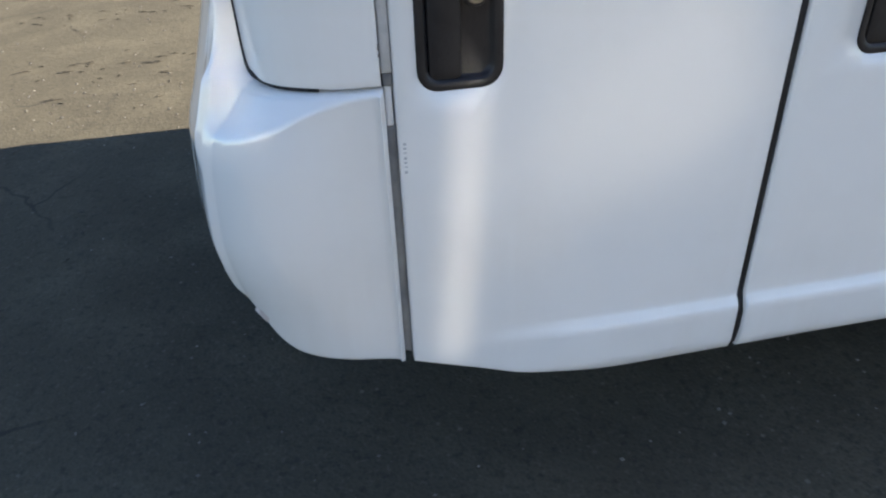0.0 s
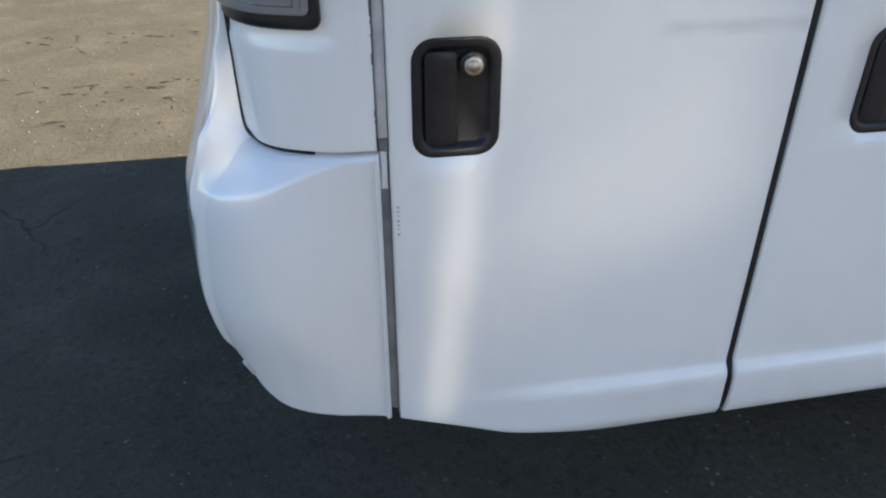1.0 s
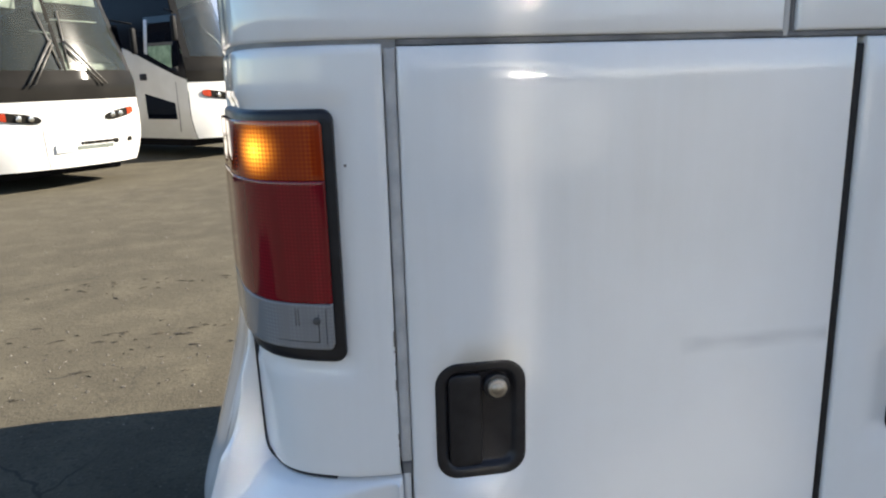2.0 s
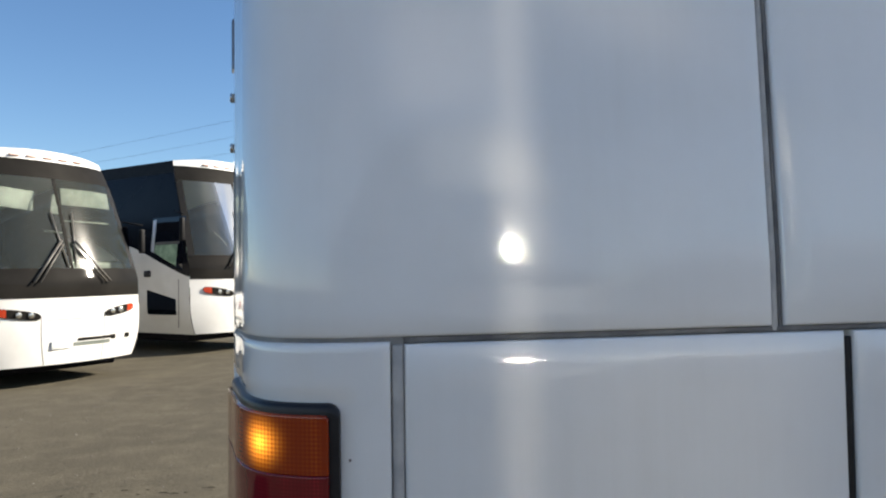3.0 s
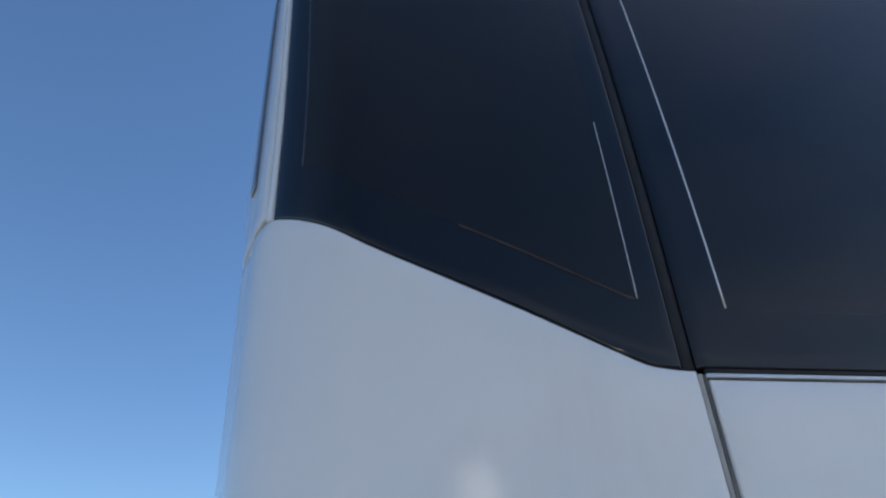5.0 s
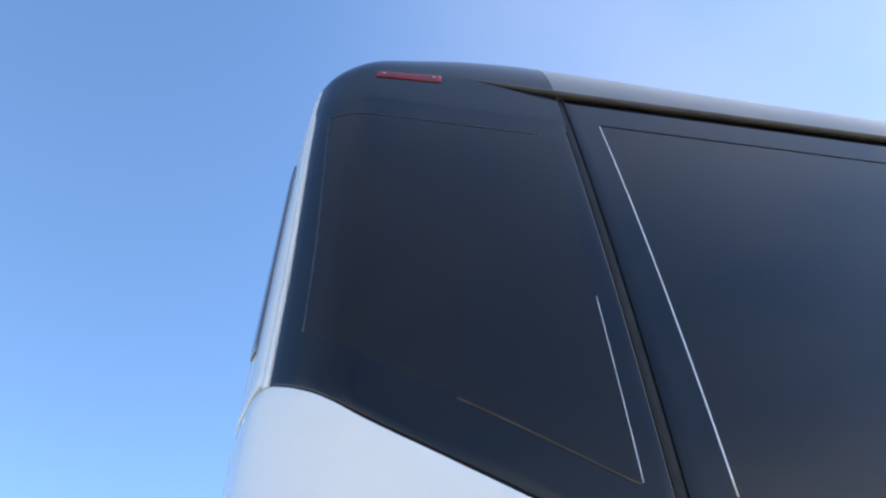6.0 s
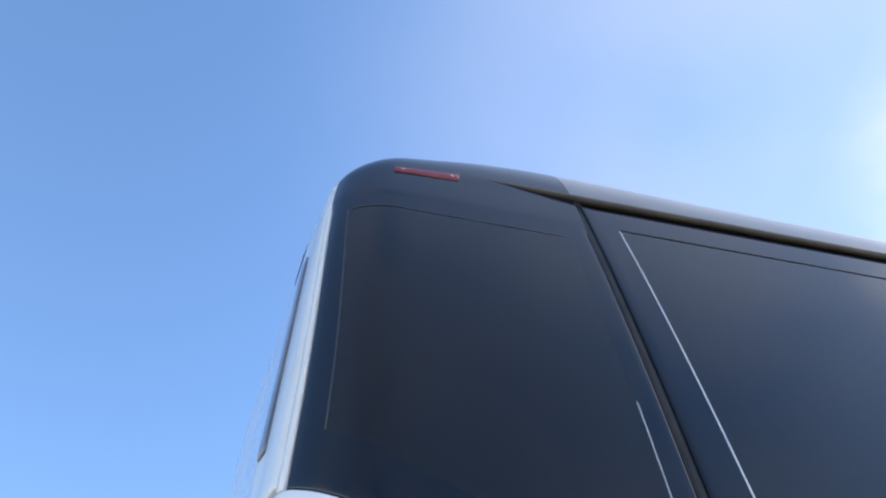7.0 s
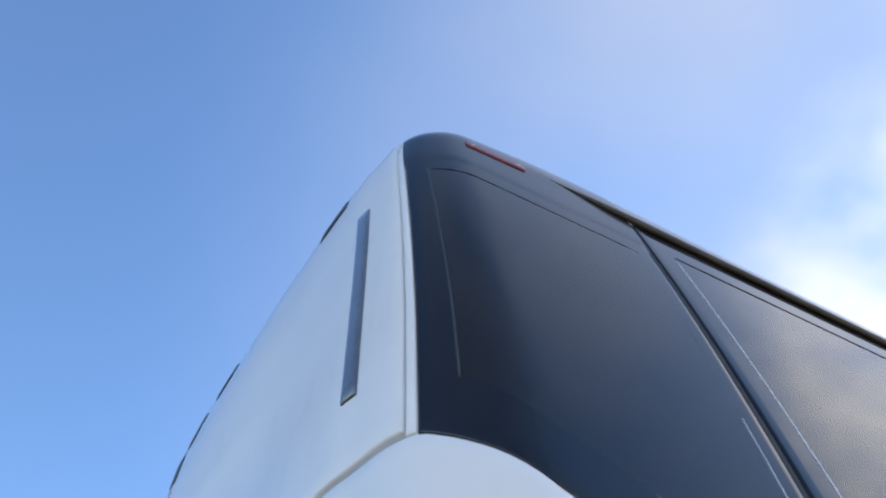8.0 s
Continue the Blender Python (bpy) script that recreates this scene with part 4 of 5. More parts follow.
cove("roof_cap", [SG - 0.001] + list(np.linspace(SG, 0.74, 50)), CAP, z0=PANE_TOP + 0.03, label="dark moulded roof corner cap", off=-0.0020, tuck=lambda s, z: -0.003 * smooth(PANE_TOP + 0.08, PANE_TOP + 0.03, z))
cove("roof_cove", list(np.linspace(0.741, 2.2, 40)) + list(np.linspace(2.4, LENGTH, 20)), COVE, label="grey roof cove along the side", off=-0.003)
cove("roof_cove", list(np.linspace(2 * S_MID - LENGTH, 2 * S_MID - SG, 40)), COVE)
top = bmesh.new()
ss = list(np.linspace(2 * S_MID - LENGTH, 2 * S_MID - 0.4, 8)) + list(np.linspace(2 * S_MID - 0.35, 0.35, 70)) + list(np.linspace(0.4, LENGTH, 10))
outer = [top.verts.new(skin(s, EAVE + ROOF_UP - 0.0005)) for s in ss]
inner = [top.verts.new(((v.co.x - 6) * 0.93 + 6, (v.co.y - WIDTH / 2) * 0.6 + WIDTH / 2, 3.56)) for v in outer]
for k in range(len(ss) - 1):
    top.faces.new((outer[k], outer[k + 1], inner[k + 1], inner[k]))
top.faces.new(inner)
bmesh.ops.recalc_face_normals(top, faces=top.faces)
part("roof", top, FAR_WHITE, coach)

# rain gutter along the eave, tapering out at the tail
gut = bmesh.new()
stations = list(np.linspace(0.45, 0.9, 30)) + list(np.linspace(1.0, LENGTH, 40))
rings = []
for s in stations:
    k = smooth(0.44, 0.80, s)
    r = 0.002 + 0.008 * k
    zc = 3.345 - 0.025 * k
    c = skin(s, zc, -0.006 + 0.2 * r + 0.006 * k)
    rings.append([gut.verts.new((c.x, c.y - r * 1.0 * math.cos(a), c.z + r * 1.25 * math.sin(a))) for a in [2 * math.pi * q / 10 for q in range(10)]])
for a, b in zip(rings, rings[1:]):
    for q in range(10):
        gut.faces.new((a[q], a[(q + 1) % 10], b[(q + 1) % 10], b[q]))
bmesh.ops.recalc_face_normals(gut, faces=gut.faces)
part("rain_gutter", gut, GUTTER, coach, "black rain gutter along the eave")

# red marker lamp on the black corner
marker = part("marker_lamp", panel_bm(spread(0.288, 0.438, 0.012, 0.003), [lambda s, z=z: z + 0.10 * (s - 0.363) for z in (3.302, 3.304, 3.308, 3.315, 3.322, 3.329, 3.334, 3.336)], off=0.002, depth=0.010, edge=0.003), MARKER_RED, coach, "small red side marker lamp")
for s in (0.306, 0.420):
    p = skin(s, 3.319 + 0.10 * (s - 0.363), 0.002)
    part("marker_screw", cyl_bm(0.0035, 0.004, Matrix.Translation(p) @ Matrix.Rotation(radians(75), 4, 'X'), 12), CHROME, marker)

# tail lamp
def round_end(end, r):
    return lambda s: r - math.sqrt(max(r * r - min(max(s - end + r, 0), r) ** 2, 0))


lamp_round = round_end(LS1, 0.014)
lens_round = round_end(0.2165, 0.006)
tail = part("tail_lamp", panel_bm(spread(LS0, LS1 - 0.020, 0.006, 0.006)[:-2] + [LS1 - 0.020 * (1 - math.sin(radians(9 * q))) for q in range(1, 11)], between(lambda s: LZ0 + lamp_round(s), lambda s: LZ1 - lamp_round(s), 40, 0.005), off=0.004, depth=0.02, edge=0.006), PLASTIC, coach, "stacked tail lamp, amber, red and clear, in a black gasket")


def lens(name, mat, z0, z1, label, s0=LS0 + 0.012, s1=0.2165, out=0.010, dep=0.012):
    return part(name, panel_bm(spread(s0, s1, 0.006, 0.004), between(z0, z1, 16, 0.004), off=out, depth=dep, edge=0.0006), mat, tail, label)


AMBER = lens_material("amber_lens", (0.26, 0.024, 0.003), (0.44, 0.062, 0.005), 1300, ((1.0, 0.31, 0.028), 3.3, (s_of_x(0.1465), 1.2455), 0.050))
lens("amber_lens", AMBER, 1.2130, lambda s: 1.278 - lens_round(s), "amber turn lens", out=0.0095)
lens("red_lens", RED, 1.0725, 1.2125, "dark red stop lens")
lens("clear_lens", CLEAR, lambda s: 1.017 + lens_round(s), 1.0715, "grey clear reversing lens")
for s0, s1, z0, z1 in ((0.2000, 0.2012, 1.027, 1.060), (0.1500, 0.2012, 1.0258, 1.0270), (0.1740, 0.1747, 1.045, 1.066), (0.1775, 0.1782, 1.045, 1.066), (0.2085, 0.2092, 1.024, 1.066)):
    part("lens_bead", panel_bm([s0, s0 + 0.3 * (s1 - s0), s0 + 0.7 * (s1 - s0), s1], between(z0, z1, 3, 0.0002), off=0.0106, depth=0.002, edge=0.0002), RIB, tail)
part("lens_boss", cyl_bm(0.0045, 0.003, Matrix.Translation(skin(0.1985, 1.052, 0.0106)) @ Matrix.Rotation(radians(90), 4, 'X'), 16, bevel=0.0008), RIB, tail)

# chipped paint along the panel's edge
rng = random.Random(4)
for k in range(9):
    z = 0.870 + 0.16 * rng.random() ** 1.3
    h = 0.002 + 0.022 * rng.random() ** 2
    wdt = rng.uniform(0.0001, 0.0006)
    part("paint_chip", panel_bm([0.2838 - wdt, 0.2842 - wdt * 0.3, 0.2849], [z, z + h * 0.5, z + h], off=-0.0003, depth=0, edge=0), CHIP, coach)

at = s_of_x(0.239)
part("paint_chip", panel_bm([at - 0.0014, at, at + 0.0014], [1.2262, 1.2278, 1.2292], off=0.0005, depth=0, edge=0), CHIP, coach)

# front wall and wheels, out of sight from here
front = bmesh.new()
fr = [skin(LENGTH, z) for z in (0.33, 1.35, 2.2, 2.9, 3.3, 3.45, 3.52)]
fl = [Vector((v.x, WIDTH - v.y, v.z)) for v in fr]
a = [front.verts.new(v) for v in fr]
b = [front.verts.new(v) for v in fl]
for k in range(len(a) - 1):
    front.faces.new((a[k], b[k], b[k + 1], a[k + 1]))
part("front_wall", front, FAR_WHITE, coach, smooth=False)
# draws in the unseen far skirt to place the edge of the coach's shadow
def tuck_under(s, z):
    return -0.20 * smooth(0.70, 0.38, z)


far_side = panel_bm(list(np.linspace(2 * S_MID - LENGTH, 2 * S_MID - 0.29, 12)), [0.33, 0.6, 0.7, 0.8, 0.9, 1.0, 1.35, 2.05, 2.07], off=-0.004, depth=0, edge=0, bulge=tuck_under)
part("far_side_wall", far_side, WHITE, coach)
part("far_side_windows", panel_bm(list(np.linspace(2 * S_MID - LENGTH, 2 * S_MID - 0.76, 12)), [2.08, 2.5, 2.9, 3.31], off=-0.003, depth=0.02, edge=0), FRIT, coach)


def wheel(parent, x, y, lift=0.0, r=0.51, w=0.29):
    turn = Matrix.Translation((x, y, GROUND_Z + lift + r)) @ Matrix.Rotation(radians(90), 4, 'X')
    t = part("wheel", cyl_bm(r, w, turn, 40, bevel=0.04), TYRE, parent)
    part("rim", cyl_bm(r * 0.56, w + 0.02, turn, 30, bevel=0.015), SILVER, t)


for x in (3.0, 4.25, 10.6):
    for y in (0.22, WIDTH - 0.22):
        wheel(coach, x, y)


# ---------------------------------------------------------------- coaches across the yard
def sheet(name, parent, mat, f, us, vs, label=""):
    bm = bmesh.new()
    g = [[bm.verts.new(f(u, v)) for v in vs] for u in us]
    for i in range(len(us) - 1):
        for j in range(len(vs) - 1):
            bm.faces.new((g[i][j], g[i + 1][j], g[i + 1][j + 1], g[i][j + 1]))
    bm.normal_update()
    return part(name, bm, mat, parent, label)


def rod(a, b, r, seg=8):
    a, b = Vector(a), Vector(b)
    m = Matrix.Translation((a + b) / 2) @ (b - a).to_track_quat('Z', 'Y').to_matrix().to_4x4()
    return cyl_bm(r, (b - a).length, m, seg)


FW = 1.29     # half width of a parked coach


SHAPE = {"rake": 0.345}


def nose(y, z):
    """How far the front stands ahead at y from the middle and height z: bowed in plan, raked back above the bumper."""
    yy = abs(y) / FW
    bow = -0.10 * yy ** 4 - 0.10 * y * y
    rake = -SHAPE["rake"] * max(z - 1.5, 0) - 0.01 * max(z - 1.5, 0) ** 2 - 0.10 * max(z - 3.05, 0) ** 2
    low = -0.05 * max(0.7 - z, 0)
    return bow + rake + low


def taper(z):
    """The body narrows towards the roof, rounds over at the eave and tucks in under the bumper."""
    return 1 - 0.084 * max(z - 1.6, 0) - 0.085 * max(z - 3.0, 0) ** 1.5 - 0.10 * (max(0.85 - z, 0) / 0.55) ** 2


def front_sheet(name, parent, mat, y0, y1, z0, z1, off=0.0, label="", ny=14, nz=8):
    lo = z0 if callable(z0) else (lambda y: z0)
    hi = z1 if callable(z1) else (lambda y: z1)
    def f(u, v):
        z = lo(u) + (hi(u) - lo(u)) * v
        return Vector((nose(u, z) + off, u * taper(z), z))

    return sheet(name, parent, mat, f, list(np.linspace(y0, y1, ny)), list(np.linspace(0, 1, nz)), label)


def side_sheet(name, parent, mat, x0, x1, z0, z1, sign, off=0.0, label=""):
    """A sheet of the side; x0 = None: from the front corner, whatever its rake."""
    lo = z0 if callable(z0) else (lambda x: z0)
    hi = z1 if callable(z1) else (lambda x: z1)

    def f(u, v):
        x = x0 + (x1 - x0) * u if x0 is not None else -0.28 + (x1 + 0.28) * u
        z = lo(x) + (hi(x) - lo(x)) * v
        if x0 is None:
            e = nose(FW, z)
            x = e + (x1 - e) * u
        return Vector((x, sign * (FW * taper(z) + off), z))
    us = list(np.linspace(0, 1, 24)) if x0 is not None else [0, 0.005, 0.01, 0.02, 0.03, 0.04, 0.05, 0.06, 0.08, 0.1, 0.12, 0.14, 0.16, 0.2, 0.3, 0.5, 0.75, 1]
    return sheet(name, parent, mat, f, us, list(np.linspace(0, 1, 10)), label)


def parked_coach(label, screen=SCREEN, header=FAR_DARK, brow=3.08, blinds=(-1, 1), lift=0.0):
    c = empty("parked_coach", label, "bus", "coaches parked in the yard")
    roofz = 3.46
    # front skin
    front_sheet("front_bumper", c, FAR_WHITE, -FW, FW, 0.30, 1.12, 0.02, "white front bumper")
    front_sheet("front_panel", c, FAR_WHITE, -FW, FW, 1.12, 1.27, 0.0)
    front_sheet("dash_band", c, FAR_DARK, -FW, FW, 1.27, 1.70, 0.004, "dark band under the windscreen")
    front_sheet("upper_band", c, header, -FW, FW, brow, 3.36, 0.004, "band over the windscreen")
    cap = front_sheet("roof_front", c, FAR_WHITE, -FW, FW, 3.36, lambda y: roofz + 0.08 * (1 - (y / FW) ** 2), 0.0, "white roof front with marker lamps")
    for k in range(5):
        y = -0.5 + 0.25 * k
        part("marker_lamp", box_bm((nose(y, 3.41) - 0.02, y - 0.07, 3.395), (nose(y, 3.41) + 0.022, y + 0.07, 3.425), 0.008), FADED, cap)
    for sgn in (-1, 1):
        w = front_sheet("windscreen", c, screen, sgn * 0.03, sgn * (FW - 0.03), 1.70, brow, 0.008, "large raked windscreen pane")
        w.visible_shadow = False
        front_sheet("screen_pillar", c, MATT_BLACK, sgn * (FW - 0.11), sgn * FW, 1.68, brow - 0.01, 0.012, ny=3)
        arm = join_bm(rod((nose(sgn * 0.6, 1.5) + 0.05, sgn * 0.60, 1.50), (nose(sgn * 0.1, 2.1) + 0.06, sgn * 0.10, 2.12), 0.018),
                      rod((nose(sgn * 0.5, 1.5) + 0.05, sgn * 0.52, 1.50), (nose(sgn * 0.1, 2.1) + 0.05, sgn * 0.07, 2.06), 0.013),
                      rod((nose(sgn * 0.1, 1.75) + 0.035, sgn * 0.06, 1.72), (nose(sgn * 0.15, 2.55) + 0.04, sgn * 0.17, 2.55), 0.012))
        part("wiper", arm, WIPER, c)
        yl = sgn * 0.80
        # almond outline: blunt at the outer end, drawn out towards the middle
        mid = lambda y: 1.045 + 0.045 * sgn * (y - yl) / 0.3
        tall = lambda y: 0.050 * max(1 - abs(min(max(sgn * (y - yl) / 0.30, -1), 1)) ** (5 if sgn * (y - yl) > 0 else 3), 0.0) ** 0.5 + 0.014
        lamp = front_sheet("headlamp", c, FAR_DARK, yl - 0.30, yl + 0.30, lambda y: mid(y) - tall(y), lambda y: mid(y) + tall(y), 0.035, "dark almond-shaped headlamp cluster with round lamps", ny=18, nz=4)
        for q in (-0.16, 0.0):
            y = yl + sgn * q
            part("lamp_bowl", cyl_bm(0.044, 0.03, Matrix.Translation((nose(y, 1.1) + 0.04, y, 1.040 + 0.04 * q)) @ Matrix.Rotation(radians(90), 4, 'Y'), 18, bevel=0.006), CHROME, lamp)
        front_sheet("turn_lens", lamp, TURN, yl + sgn * 0.15, yl + sgn * 0.292, lambda y: mid(y) - tall(y) * 0.9, lambda y: mid(y) + tall(y) * 0.9, 0.045, "orange-red corner lens", ny=8, nz=4)
        arm = join_bm(rod((-0.7, sgn * (FW - 0.05), 2.5), (-0.30, sgn * (FW + 0.10), 2.42), 0.016), box_bm((-0.36, sgn * (FW + 0.11) - 0.045, 1.95), (-0.28, sgn * (FW + 0.11) + 0.045, 2.36), 0.025))
        part("mirror", arm, MATT_BLACK, c, "black hanging mirror")
    front_sheet("screen_divider", c, FAR_DARK, -0.022, 0.022, 1.70, brow - 0.01, 0.016, ny=3)
    part("plate", box_bm((nose(-0.2, 0.58) + 0.02, -0.36, 0.52), (nose(-0.2, 0.58) + 0.035, -0.06, 0.64), 0.004), PLATE, c, "small pale plate")
    front_sheet("step_recess", c, FAR_DARK, 0.05, 0.62, 0.62, 0.66, 0.03, ny=5, nz=3)
    front_sheet("bumper_groove", c, CHANNEL, -0.42, 0.42, 0.945, 0.953, 0.0215, ny=12, nz=2)
    for sgn in (-1, 1):
        front_sheet("bumper_joint", c, CHANNEL, sgn * 0.49, sgn * 0.502, 0.31, 0.97, 0.0215, ny=2, nz=8)
    front_sheet("step_tread", c, BLIND, -0.02, 0.62, 0.545, 0.60, 0.024, ny=5, nz=3)
    for y in (0.66, 0.95):
        part("tow_cover", box_bm((nose(y, 0.6) + 0.0, y - 0.045, 0.60), (nose(y, 0.6) + 0.03, y + 0.045, 0.67), 0.006), FAR_DARK, c)
    # sides
    for sgn in (-1, 1):
        sweep = lambda x: 1.29 + 0.68 * (0.55 * smooth(-0.15, -2.15, x) + 0.45 * min(max((-0.15 - x) / 2.0, 0), 1))
        side_sheet("side_skin", c, FAR_WHITE, None, -12.0, 0.29, sweep, sgn, 0.0, "white lower side")
        side_sheet("side_glass", c, FAR_GLASS, None, -12.0, sweep, 3.22, sgn, 0.004, "dark side glazing sweeping down to the front")
        side_sheet("roof_edge", c, MATT_BLACK, None, -12.0, 3.22, roofz, sgn, 0.0)
        cab = side_sheet("driver_window", c, FRIT, -0.44, -1.34, lambda x: sweep(x) + 0.07, 2.40, sgn, 0.010, "driver window with a pale rear post")
        side_sheet("window_post", cab, BEAD, -1.24, -1.33, lambda x: sweep(x) + 0.09, 2.36, sgn, 0.014, "pale upright window post")
        side_sheet("driver_pane", cab, SEAT, -0.60, -1.23, lambda x: sweep(x) + 0.10, 1.90, sgn, 0.013, "pane with the green seat behind it")
        side_sheet("pane_rail", cab, WIPER, -0.55, -1.23, 1.905, 1.955, sgn, 0.015)
        side_sheet("side_hatch", c, FRIT, -0.62, -1.42, lambda x: 0.64, lambda x: 0.92 + 0.17 * (-(x + 0.62)) / 0.8, sgn, 0.006, "dark slant-topped side hatch")
        part("side_lamp", box_bm((-1.5, sgn * FW - 0.03, 1.32), (-1.32, sgn * FW + 0.05, 1.44), 0.02), PLASTIC, c)
        part("fuel_cap", cyl_bm(0.05, 0.02, Matrix.Translation((-1.72, sgn * (FW + 0.005), 1.05)) @ Matrix.Rotation(radians(90), 4, 'X'), 16), PLASTIC, c)
        for xj, zj in ((-0.56, 1.28), (-2.0, 1.85)):
            part("door_joint", box_bm((xj, sgn * FW - 0.004, 0.42), (xj + 0.015, sgn * FW + 0.006, zj)), CHANNEL, c, smooth=False)
        for x in (-2.9, -8.2, -9.5):
            wheel(c, x, sgn * (FW - 0.18), lift)
        for x in np.arange(-3.0, -11.5, -1.6):
            part("window_bar", box_bm((x - 0.02, sgn * (FW + 0.004) - 0.006, 1.95), (x + 0.02, sgn * (FW + 0.004) + 0.006, 3.1)), RUBBER, c, smooth=False)
    # roof, floor, tail and what stands inside behind the screen
    def f(u, v):
        y, z = (v - 0.5) * 2 * FW, roofz + 0.08 * (1 - (2 * v - 1) ** 2)
        x = nose(y, z)
        return Vector((x + (-12.0 - x) * u, y * taper(z), z))
    sheet("roof", c, FAR_WHITE, f, list(np.linspace(0, 1, 6)), list(np.linspace(0, 1, 12)), "white roof")
    sheet("tail_wall", c, FAR_WHITE, lambda u, v: Vector((-12.0, (u - 0.5) * 2 * FW * taper(0.4 + 3.05 * v), 0.4 + 3.05 * v)), [0, 0.5, 1], [0, 0.5, 1])
    # black block added where only shadow lies under the coach
    part("underfloor_shade_block", box_bm((-11.6, -FW + 0.22, 0.15), (-0.55, FW - 0.22, 0.45), 0.04), DARK, c, "black block added under the coach to darken the ground there")
    part("cabin_floor", box_bm((-11.9, -FW + 0.05, 0.62), (-0.35, FW - 0.05, 0.70)), DARK, c, smooth=False)
    part("dashboard", box_bm((-0.95, -FW + 0.12, 1.35), (-0.42, FW - 0.12, 1.60), 0.05), FAR_DARK, c)
    part("cabin_wall", box_bm((-3.6, -FW + 0.25, 0.7), (-3.5, FW - 0.25, 3.2)), DARK, c, smooth=False)
    for y in (-0.85, -0.4, 0.45, 0.9):
        part("cabin_seat", join_bm(box_bm((-2.4, y - 0.2, 0.95), (-1.95, y + 0.2, 1.15), 0.05), box_bm((-2.5, y - 0.2, 1.1), (-2.36, y + 0.2, 1.95), 0.06)), SEAT, c)
    for sgn in blinds:
        part("sun_blind", box_bm((-0.70, sgn * 0.58 - 0.42, 2.66), (-0.685, sgn * 0.58 + 0.42, 2.94), 0.005), BLIND, c)
    part("dash_top", box_bm((-0.97, 0.18, 1.60), (-0.60, FW - 0.16, 1.74), 0.04), BLIND, c, "pale dashboard top")
    part("steering_wheel", rod((-1.12, -0.86, 1.68), (-1.02, -0.34, 1.86), 0.022), MATT_BLACK, c)
    part("screen_rail", rod((-0.72, 0.10, 2.40), (-0.72, 0.95, 2.40), 0.012), BLIND, c)
    return c


HEAD = -40.4
first = parked_coach("white motor coach parked nose-out in full sun", lift=0.05)
first.matrix_basis = pose(-3.255, 10.33, GROUND_Z * 0.85, 0, 0, HEAD) @ Matrix.Diagonal((0.96, 0.96, 0.962, 1))
second = parked_coach("white motor coach with black sides parked beside another", CLEAN_SCREEN, FAR_DARK, 3.08, ())
second.matrix_basis = pose(-1.120, 14.49, GROUND_Z * -0.07, 0, 0, HEAD) @ Matrix.Diagonal((1.07, 1.07, 1.09, 1))
SHAPE["rake"] = 0.29
third = parked_coach("white motor coach parked facing the other row", DUSTY_SCREEN, FAR_WHITE, 2.80)
third.matrix_basis = pose(2.650, -6.606, 0, 0, 0, 56.96) @ Matrix.Diagonal((1, 1, 1.07, 1))

# ---------------------------------------------------------------- yard: shed, poles and wires
def shed(x0, x1, y0, y1, h, ridge):
    c = empty("storage_shed", "long low tan storage shed at the yard's edge", "building")
    part("wall", box_bm((x0, y0, GROUND_Z), (x1, y1, h)), SHED, c, smooth=False)
    bm = bmesh.new()
    ym = (y0 + y1) / 2
    v = [bm.verts.new(p) for p in ((x0 - 0.4, y0 - 0.4, h - 0.05), (x1 + 0.4, y0 - 0.4, h - 0.05), (x1 + 0.4, ym, ridge), (x0 - 0.4, ym, ridge), (x0 - 0.4, y1 + 0.4, h - 0.05), (x1 + 0.4, y1 + 0.4, h - 0.05))]
    for q in ((0, 1, 2, 3), (3, 2, 5, 4), (0, 3, 4), (1, 5, 2), (0, 4, 5, 1)):
        bm.faces.new([v[k] for k in q])
    bmesh.ops.recalc_face_normals(bm, faces=bm.faces)
    part("roof", bm, SHEDROOF, c, smooth=False)
    return c


shed(-14, 13, -46, -34, 6.2, 8.6)
shed(24, 60, -50, -36, 5.0, 7.0)


def pole(x, y, h):
    p = empty("utility_pole", "weathered timber utility pole with a crossarm", "pole", "utility poles")
    part("mast", cyl_bm(0.16, h, Matrix.Translation((x, y, GROUND_Z + h / 2)), 16, 0.1), WOOD, p)
    part("crossarm", box_bm((x - 0.06, y - 1.1, h - 0.75), (x + 0.06, y + 1.1, h - 0.6), 0.01), WOOD, p)
    return p


pole(-30.0, 62, 9.4)
pole(9.5, 22.0, 9.2)
for k, dz in enumerate((0.0, -0.55, -1.1)):
    bm = bmesh.new()
    n = 40
    prev = None
    for q in range(n + 1):
        u = q / n
        c = Vector((-30 + 39.5 * u + (k - 1) * 0.6, 62 - 40 * u + (k - 1) * 0.5, 9.2 + dz - 0.2 * u - 1.2 * u * (1 - u)))
        ringv = [bm.verts.new(c + Vector((0, 0.006 * math.cos(a), 0.006 * math.sin(a)))) for a in (0, 2.09, 4.19)]
        if prev:
            for j in range(3):
                bm.faces.new((prev[j], prev[(j + 1) % 3], ringv[(j + 1) % 3], ringv[j]))
        prev = ringv
    wire = part("overhead_wire", bm, RUBBER)
    tagged(wire, "thin dark overhead wire strung between poles", "wire", "overhead wires")

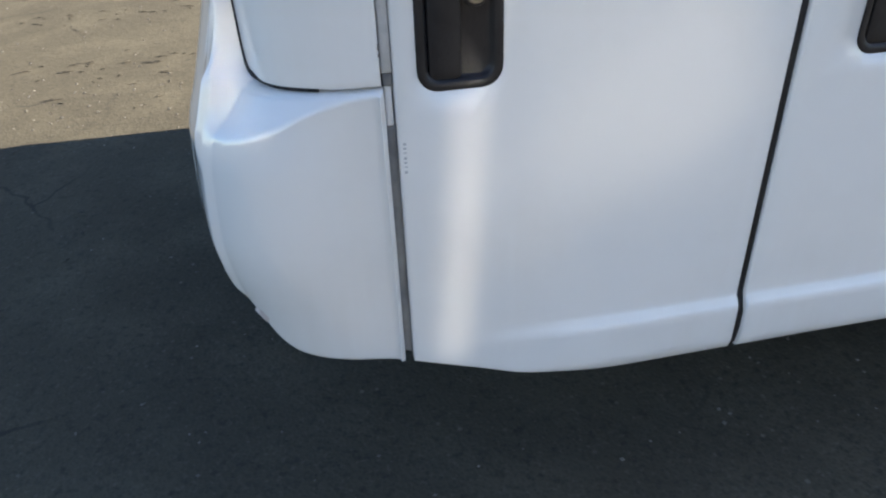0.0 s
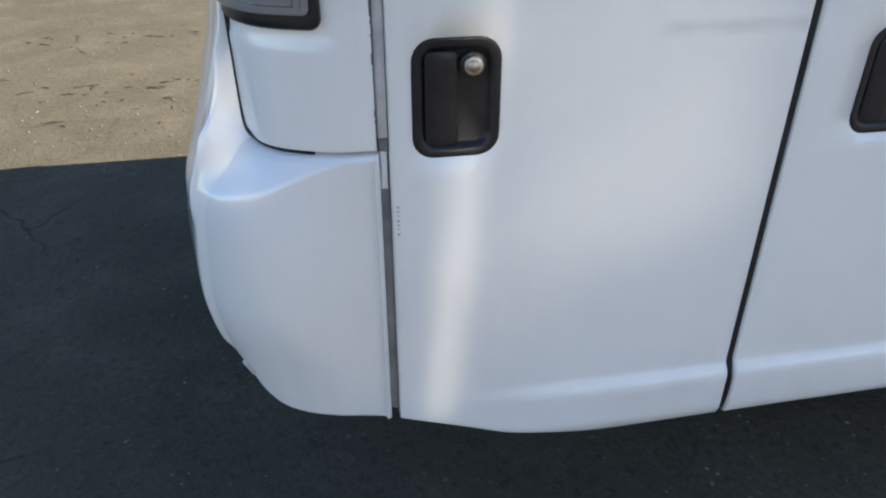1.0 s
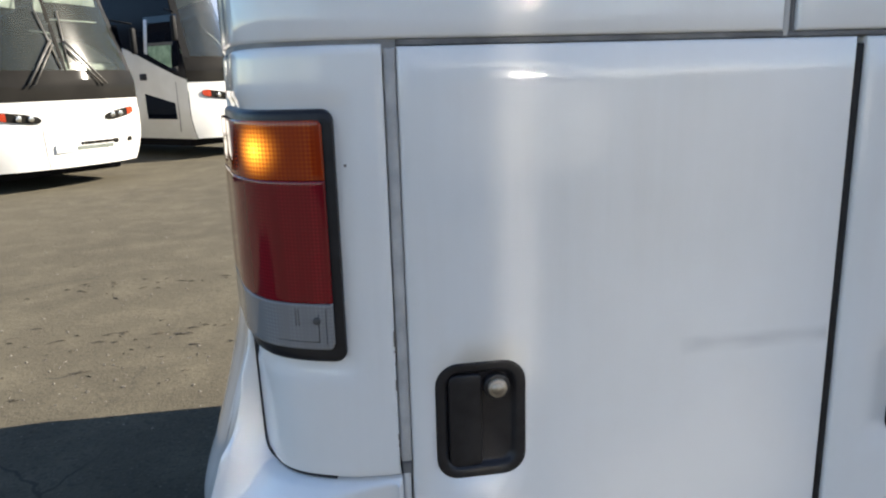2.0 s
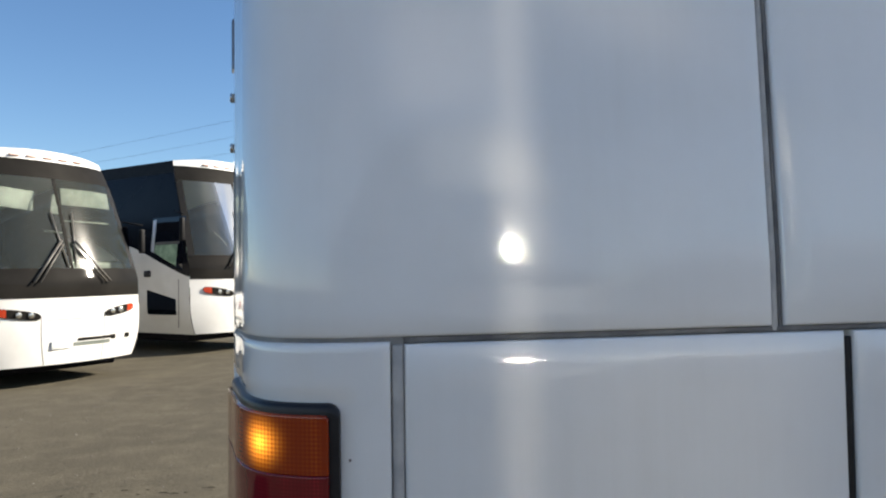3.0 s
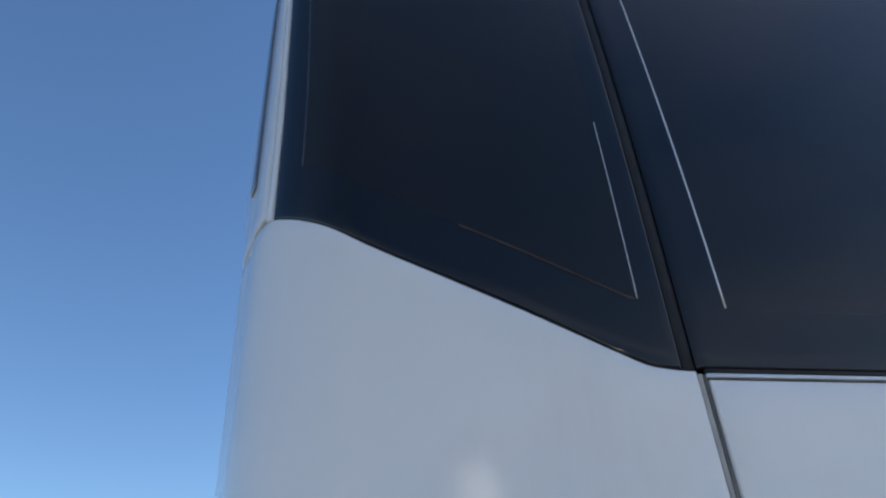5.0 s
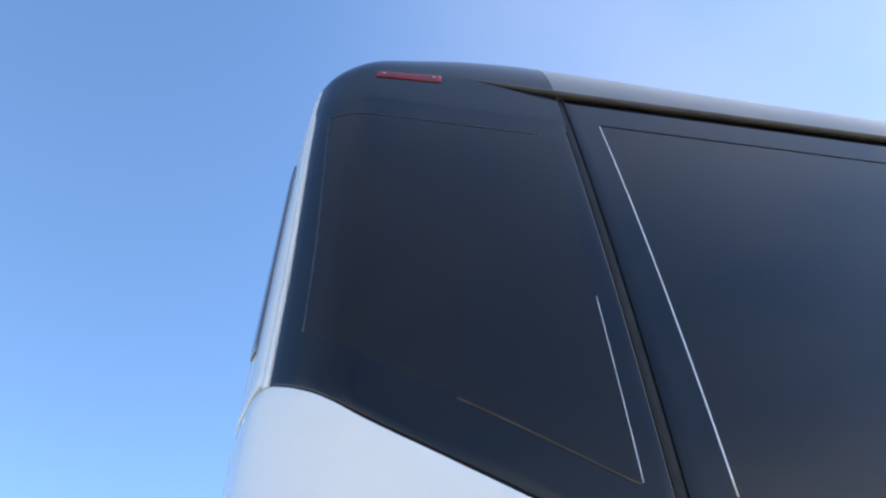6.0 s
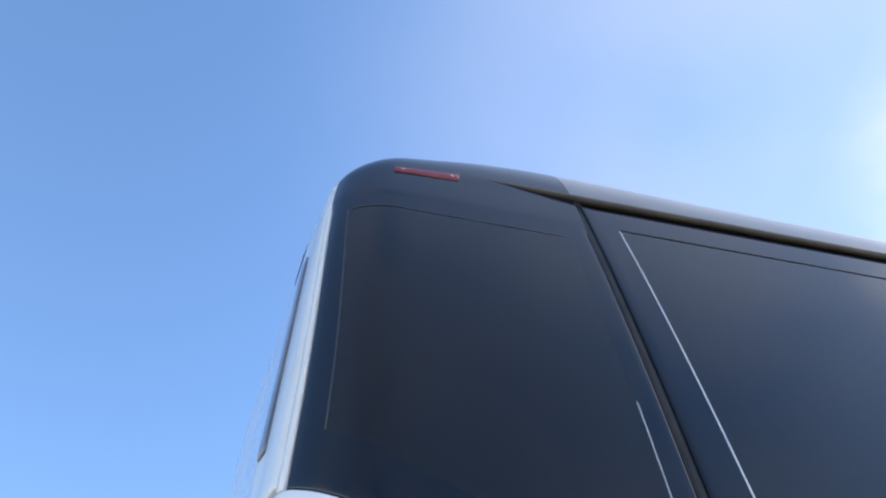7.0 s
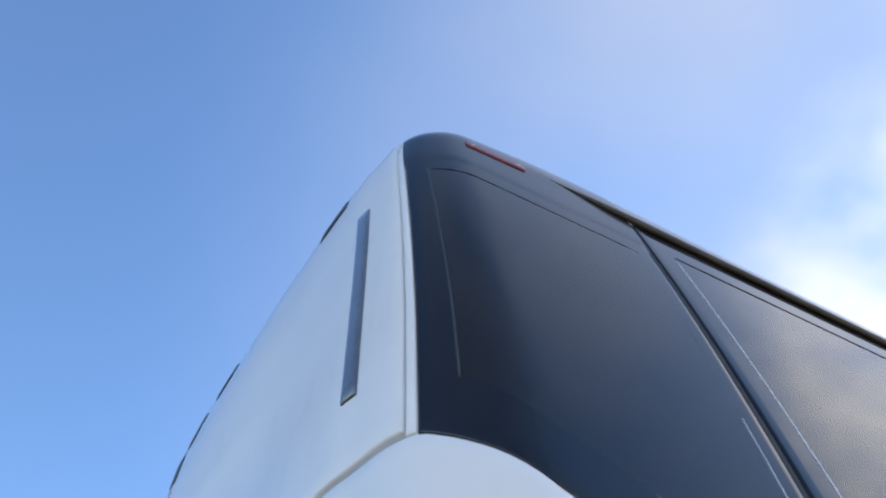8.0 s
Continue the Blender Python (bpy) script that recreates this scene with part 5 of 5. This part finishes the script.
# loose stones and tar seams on the paving
rng = random.Random(11)
bm = bmesh.new()
for k in range(800):
    x, y = rng.uniform(-4.5, 1.6), 0.1 + 9 * rng.random() ** 2
    r = rng.uniform(0.002, 0.006) * (1 + 0.15 * y)
    mm = Matrix.Translation((x, y, GROUND_Z + r * 0.3)) @ Matrix.Rotation(rng.uniform(0, 6.3), 4, 'Z') @ Matrix.Diagonal((r * rng.uniform(0.8, 1.7), r, r * 0.6, 1))
    vs = [bm.verts.new(mm @ Vector(p)) for p in ((1, 0, 0), (0, 1, 0), (-1, 0, 0), (0, -1, 0), (0.2, 0.1, 1))]
    for a, b in ((0, 1), (1, 2), (2, 3), (3, 0)):
        bm.faces.new((vs[a], vs[b], vs[4]))
for k in range(70):
    x, y = rng.uniform(-1.9, -0.2), 2.42 + 1.1 * rng.random() ** 1.6
    r = rng.uniform(0.004, 0.010)
    mm = Matrix.Translation((x, y, GROUND_Z + r * 0.3)) @ Matrix.Rotation(rng.uniform(0, 6.3), 4, 'Z') @ Matrix.Diagonal((r * rng.uniform(0.8, 1.7), r, r * 0.8, 1))
    vs = [bm.verts.new(mm @ Vector(p)) for p in ((1, 0, 0), (0, 1, 0), (-1, 0, 0), (0, -1, 0), (0.2, 0.1, 1))]
    for a, b in ((0, 1), (1, 2), (2, 3), (3, 0)):
        bm.faces.new((vs[a], vs[b], vs[4]))
gravel = part("gravel", bm, STONE, smooth=False)
tagged(gravel, "loose pale grit scattered over the asphalt", "gravel", kind="stuff")
bm = bmesh.new()
for k in range(260):
    x, y = rng.uniform(-5.0, 0.8), 1.2 + 8.5 * rng.random()
    r = rng.uniform(0.004, 0.016)
    mm = Matrix.Translation((x, y, GROUND_Z + 0.003)) @ Matrix.Rotation(rng.uniform(0, 6.3), 4, 'Z') @ Matrix.Diagonal((r * rng.uniform(1.0, 4.0), r * rng.uniform(0.3, 1.0), 0.004, 1))
    vs = [bm.verts.new(mm @ Vector(p)) for p in ((1, 0.2, 0), (0.2, 1, 0.5), (-1, 0.1, 0), (-0.2, -1, 0.2), (0.1, 0.1, 1))]
    for a, b in ((0, 1), (1, 2), (2, 3), (3, 0)):
        bm.faces.new((vs[a], vs[b], vs[4]))
for k in range(66):
    # drifts left by old rain, and pale chips along them
    lane, spread_y = ((4.52, 0.10), (3.36, 0.06), (2.95, 0.30))[k % 3]
    x, y = rng.uniform(-1.9, -0.3), lane + rng.gauss(0, spread_y)
    r = rng.uniform(0.004, 0.010)
    mm = Matrix.Translation((x, y, GROUND_Z + 0.003)) @ Matrix.Rotation(rng.gauss(0, 0.35), 4, 'Z') @ Matrix.Diagonal((r * rng.uniform(1.5, 7.0), r * rng.uniform(0.6, 1.3), 0.007, 1))
    vs = [bm.verts.new(mm @ Vector(p)) for p in ((1, 0.2, 0), (0.2, 1, 0.5), (-1, 0.1, 0), (-0.2, -1, 0.2), (0.1, 0.1, 1))]
    for a, b in ((0, 1), (1, 2), (2, 3), (3, 0)):
        bm.faces.new((vs[a], vs[b], vs[4]))
litter = part("leaf_litter", bm, LITTER, smooth=False)
tagged(litter, "small dark dry leaf bits scattered on the asphalt", "leaf litter", kind="stuff")
seams = ((-2.27, 9.7, 0.45, 0.035, 20), (-1.85, 8.9, 0.3, 0.02, 10), (-2.3, 8.6, 0.16, 0.02, 5), (-2.35, 8.2, 0.12, 0.02, 0))
for x, y, ln, w, a in seams:
    bm = bmesh.new()
    n = 14
    up = [(ln * (q / n - 0.5), w * (0.35 + 0.4 * rng.random()) * math.sin(math.pi * (q + 0.3) / (n + 0.6))) for q in range(n + 1)]
    dn = [(px, -w * (0.35 + 0.4 * rng.random()) * math.sin(math.pi * (k + 0.3) / (n + 0.6))) for k, (px, _) in enumerate(up)]
    bm.faces.new([bm.verts.new((px, py, 0.004)) for px, py in up] + [bm.verts.new((px, py, 0.004)) for px, py in dn[::-1]])
    bmesh.ops.recalc_face_normals(bm, faces=bm.faces)
    t = part("tar_patch", bm, TAR)
    t.matrix_basis = pose(x, y, GROUND_Z, 0, 0, a)
    tagged(t, "dark tar patch on the asphalt", "tar patch", "tar patches")
